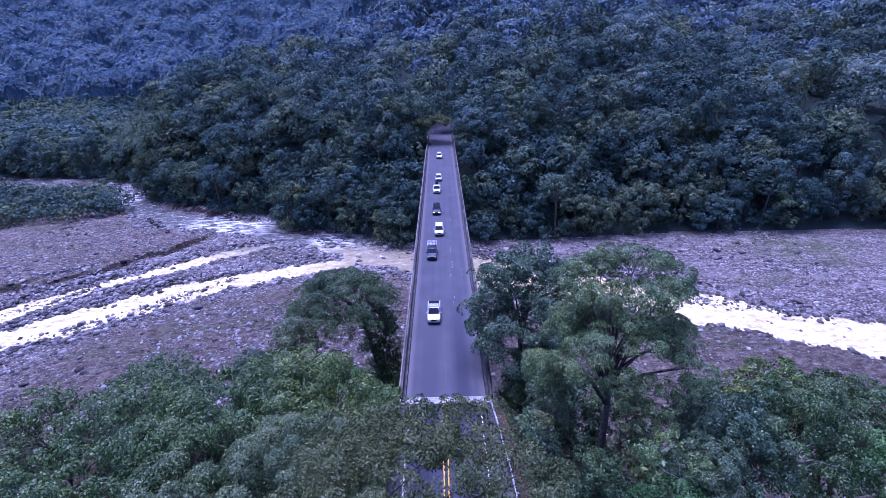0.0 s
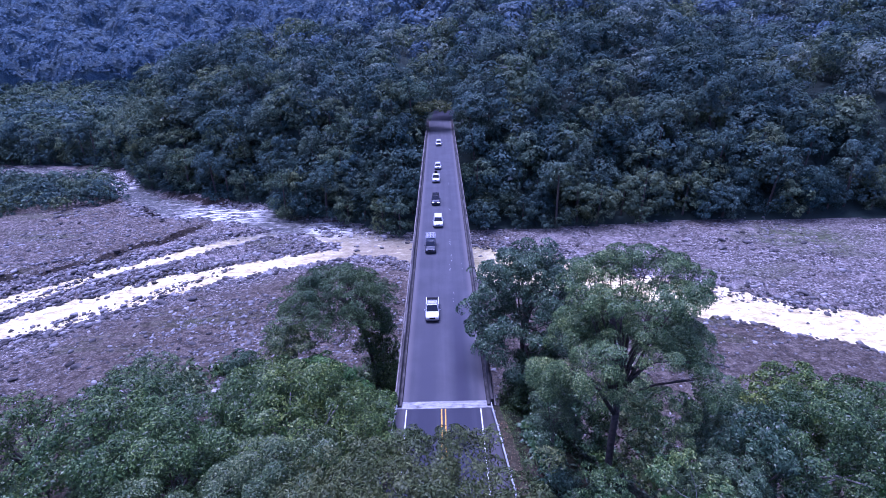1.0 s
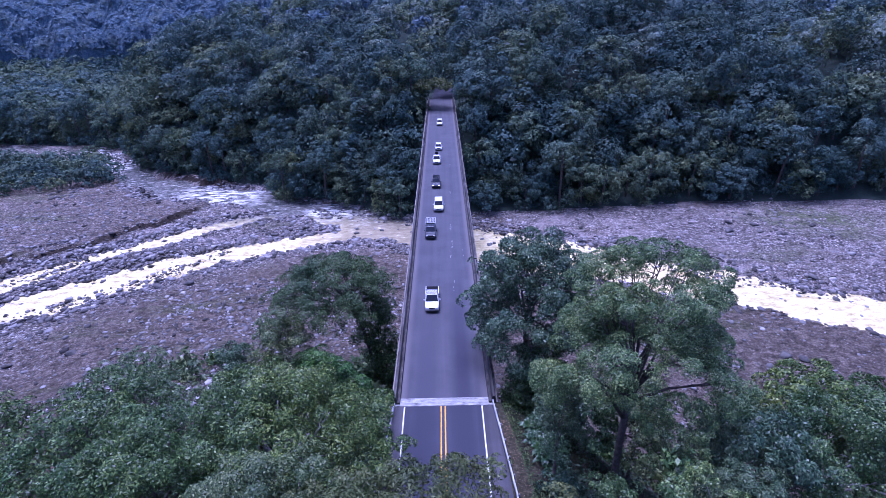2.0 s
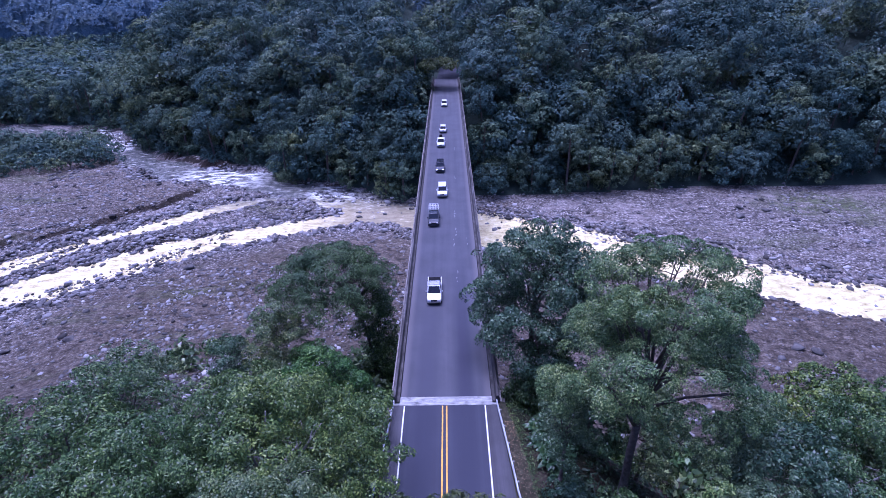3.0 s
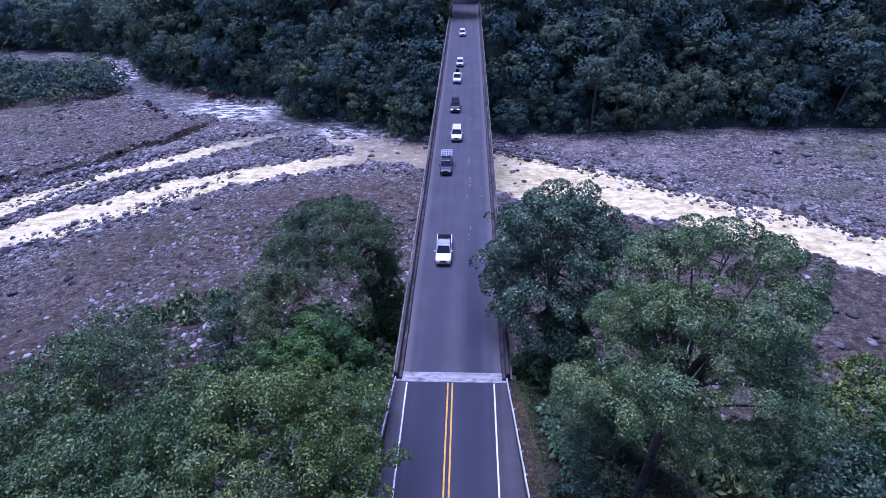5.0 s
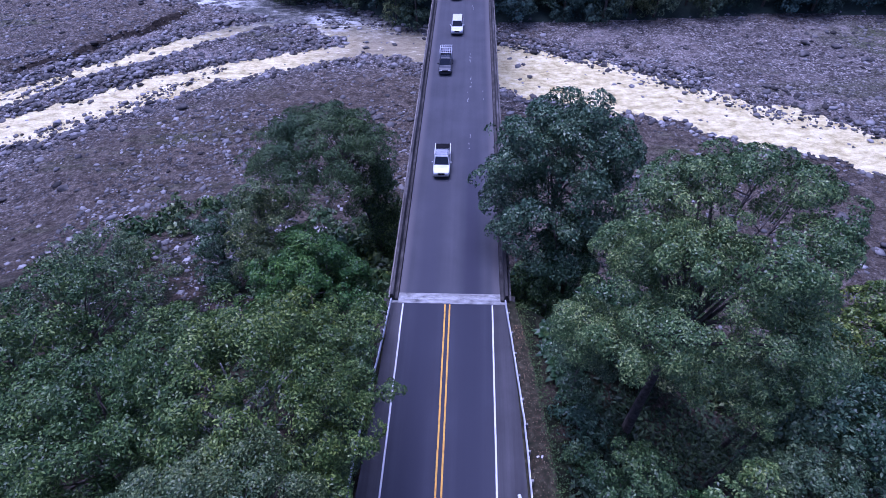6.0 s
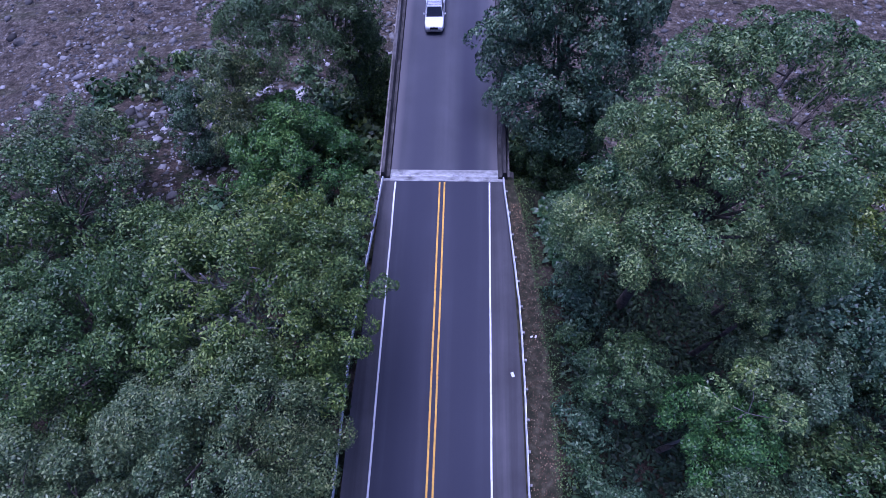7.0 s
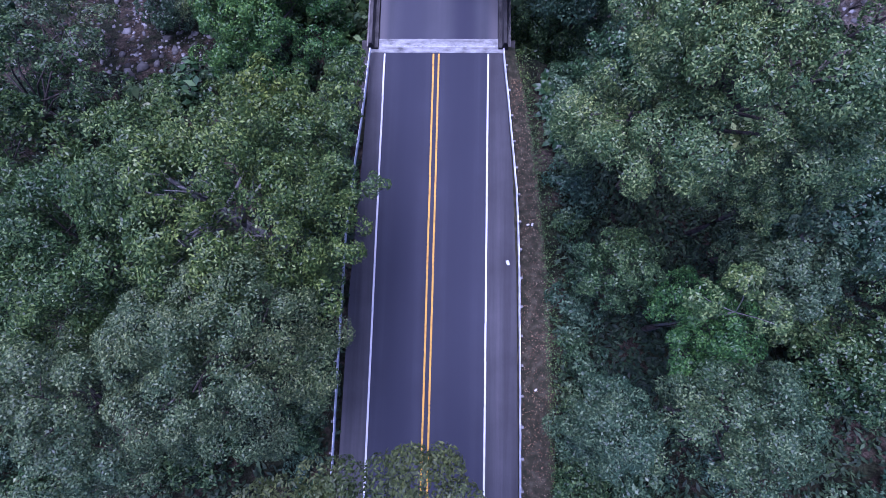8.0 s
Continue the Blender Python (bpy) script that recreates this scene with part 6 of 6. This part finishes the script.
def vehicle(name, label, category, x, y, length, width, height, paint, bonnet=1.25, cab=1.9, bed=None, rack=None, cage=None, load=None, lit=False):
    """A road vehicle that faces -y; its front bumper stands at y."""
    car = thing(name, label, category, Matrix.Translation((x, y, 0.0)))
    w, belt = width / 2, height * 0.56
    deck = belt if bed is None else belt + 0.04
    bm = bmesh.new()
    loft(bm, [section(0.02, w * 0.82, 0.42, 0.72), section(0.14, w * 0.93, 0.32, belt - 0.16), section(0.6, w, 0.28, belt - 0.04), section(bonnet, w, 0.28, belt + 0.04), section(length * 0.55, w, 0.28, deck), section(length - 0.15, w * 0.98, 0.3, deck), section(length, w * 0.93, 0.42, deck - 0.1)])
    bmesh.ops.bevel(bm, geom=[e for e in bm.edges if e.calc_length() > 0.25], offset=0.025, segments=1, affect="EDGES")
    part("body", bm, paint, car, smooth=False)
    c0, c1 = bonnet + 0.05, bonnet + cab
    top = w * 0.78
    bm = bmesh.new()
    loft(bm, [[(-w + 0.07, c0, belt), (w - 0.07, c0, belt), (w - 0.07, c1 + 0.12, belt), (-w + 0.07, c1 + 0.12, belt)], [(-top, c0 + 0.62, height - 0.04), (top, c0 + 0.62, height - 0.04), (top, c1, height - 0.04), (-top, c1, height - 0.04)], [(-top + 0.08, c0 + 0.74, height), (top - 0.08, c0 + 0.74, height), (top - 0.08, c1 - 0.12, height), (-top + 0.08, c1 - 0.12, height)]])
    cabin = part("cabin", bm, paint, car)
    up = height - 0.04 - belt

    def pane(nm, a, b, c, d, out):
        o = Vector(out) * 0.012
        bm = bmesh.new()
        q = [Vector(p) for p in (a, b, c, d)]
        mid = sum(q, Vector()) / 4
        q = [mid + (p - mid) * 0.93 for p in q]
        front, back = [bm.verts.new(p + o) for p in q], [bm.verts.new(p - o * 0.5) for p in q]
        bm.faces.new(front)
        bm.faces.new(back[::-1])
        for k in range(4):
            bm.faces.new((front[k], front[(k + 1) % 4], back[(k + 1) % 4], back[k]))
        part(nm, bm, GLASS, cabin, "dark tinted glass")

    pane("windscreen", (-w + 0.07, c0, belt), (w - 0.07, c0, belt), (top, c0 + 0.62, height - 0.04), (-top, c0 + 0.62, height - 0.04), (0, -0.75, 0.66))
    pane("rear_window", (w - 0.07, c1 + 0.12, belt), (-w + 0.07, c1 + 0.12, belt), (-top, c1, height - 0.04), (top, c1, height - 0.04), (0, 1, 0.2))
    for s in (-1, 1):
        pane("side_window", (s * (w - 0.07), c0, belt), (s * (w - 0.07), c1 + 0.12, belt), (s * top, c1, height - 0.04), (s * top, c0 + 0.62, height - 0.04), (s, 0, 0.3))
        part("mirror", box(bmesh.new(), s * (w + 0.1) - 0.1, s * (w + 0.1) + 0.1, c0 + 0.3, c0 + 0.42, belt + 0.02, belt + 0.2, 0.03), paint, car)
        lamp = part("headlight", box(bmesh.new(), s * w * 0.66 - 0.19, s * w * 0.66 + 0.19, 0.05, 0.16, 0.66, 0.82, 0.03), LAMP_ON if lit else LAMP_GLASS, car, "clear headlight")
        part("tail_light", box(bmesh.new(), s * w * 0.86 - 0.08, s * w * 0.86 + 0.08, length - 0.08, length + 0.015, 0.7, 1.0, 0.02), TAIL, car, "red tail light")
        for wy in (0.9, length - 1.05):
            bm = bmesh.new()
            bmesh.ops.create_cone(bm, cap_ends=True, segments=24, radius1=0.37, radius2=0.37, depth=0.24, matrix=Matrix.Translation((s * (w - 0.11), wy, 0.37)) @ Matrix.Rotation(math.pi / 2, 4, "Y"))
            wheel = part("wheel", bm, RUBBER, car)
            bm = bmesh.new()
            bmesh.ops.create_cone(bm, cap_ends=True, segments=16, radius1=0.22, radius2=0.2, depth=0.03, matrix=Matrix.Translation((s * (w + 0.015), wy, 0.37)) @ Matrix.Rotation(math.pi / 2 * s, 4, "Y"))
            part("rim", bm, CHROME, wheel, "bright alloy rim")
    part("grille", box(bmesh.new(), -w * 0.42, w * 0.42, -0.01, 0.12, 0.62, 0.8, 0.02), CAR_BLACK, car, "black grille")
    part("bumper", box(bmesh.new(), -w * 0.86, w * 0.86, -0.05, 0.2, 0.36, 0.56, 0.05), paint if paint is CAR_DARK else STEEL_POST, car, "grey front bumper")
    if bed is not None:
        part("bed_cover", box(bmesh.new(), -w + 0.1, w - 0.1, c1 + 0.2, length - 0.1, deck - 0.03, deck + 0.05, 0.03), CAR_BLACK, car, "black vinyl cover over the load bed")
        for s in (-1, 1):
            part("bed_rail", box(bmesh.new(), s * (w - 0.07) - 0.05, s * (w - 0.07) + 0.05, c1 + 0.15, length - 0.05, deck - 0.04, deck + 0.07, 0.02), paint, car)
        part("roll_bar", box(bmesh.new(), -w + 0.15, w - 0.15, c1 + 0.2, c1 + 0.27, height - 0.12, height - 0.05, 0.02), CHROME, car, "bright roll bar")
    if rack:
        frame_bm = bmesh.new()
        for s in (-1, 1):
            box(frame_bm, s * (top - 0.06) - 0.025, s * (top - 0.06) + 0.025, c0 + 0.7, c1 - 0.05, height + 0.06, height + 0.12)
        n = rack
        for k in range(n):
            yy = c0 + 0.72 + (c1 - 0.1 - c0 - 0.72) * k / (n - 1)
            box(frame_bm, -top + 0.06, top - 0.06, yy - 0.02, yy + 0.02, height + 0.05, height + 0.1)
        part("roof_rack", frame_bm, CHROME if paint is CAR_WHITE else CAR_BLACK, car, "roof rack")
    if cage:
        bm = bmesh.new()
        y0, y1, zt = c1 + 0.15, length - 0.05, height + 0.1
        for s in (-1, 1):
            for k in range(5):
                yy = y0 + (y1 - y0) * k / 4
                box(bm, s * (w - 0.08) - 0.03, s * (w - 0.08) + 0.03, yy - 0.03, yy + 0.03, deck - 0.1, zt)
            for zz in (deck + 0.25, zt - 0.05):
                box(bm, s * (w - 0.08) - 0.025, s * (w - 0.08) + 0.025, y0, y1, zz, zz + 0.06)
        for k in range(7):
            xx = -w + 0.08 + (2 * w - 0.16) * k / 6
            box(bm, xx - 0.03, xx + 0.03, y0, y1, zt, zt + 0.05)
        for k in range(4):
            yy = y0 + (y1 - y0) * k / 3
            box(bm, -w + 0.08, w - 0.08, yy - 0.03, yy + 0.03, zt + 0.05, zt + 0.09)
        part("stake_cage", bm, CAR_WHITE, car, "white barred cage over the load bed")
    if load:
        part("load", box(bmesh.new(), -0.35, 0.35, c1 + 0.25, c1 + 0.95, deck, height + 0.45, 0.08), CAR_BLACK, car, "tall dark load in the bed")
    return car


LAMP_ON, nt, b = material("lit_lamp", 0.2)
b.inputs["Base Color"].default_value = (0.8, 0.8, 0.8, 1)
b.inputs["Emission Color"].default_value = (1, 0.97, 0.9, 1)
b.inputs["Emission Strength"].default_value = 2.5
TAIL = grained("red_lens", [(0.3, (0.3, 0.01, 0.01)), (0.7, (0.4, 0.02, 0.02))], 2.0, 0.2, relief=0)

vehicle("pickup_truck", "white double-cab pickup with roof rack and black bed cover", "pickup", -1.35, 59.0, 5.3, 1.86, 1.8, CAR_WHITE, 1.2, 1.85, bed=1, rack=6)
vehicle("stake_truck", "dark grey pickup carrying a white barred cage", "pickup", -1.9, 81.8, 5.4, 1.8, 1.8, CAR_DARK, 1.1, 1.75, bed=1, cage=1)
vehicle("suv", "white sport utility car with dark grille", "car", -0.55, 94.3, 4.7, 1.88, 1.75, CAR_WHITE, 1.15, 3.1)
vehicle("suv", "dark grey sport utility car with roof rack and lit headlights", "car", -1.1, 108.0, 4.6, 1.85, 1.8, CAR_DARK, 1.15, 3.0, rack=5, lit=True)
vehicle("pickup_truck", "white pickup with a tall dark load in its bed", "pickup", -1.1, 125.8, 5.2, 1.86, 1.8, CAR_WHITE, 1.2, 1.8, bed=1, load=1)
vehicle("car", "white car following the convoy across the bridge", "car", -0.65, 138.6, 4.3, 1.75, 1.5, CAR_WHITE, 1.1, 2.5)
vehicle("suv", "white car near the far end of the bridge", "car", -0.4, 168.5, 4.5, 1.8, 1.65, CAR_WHITE, 1.1, 2.9)
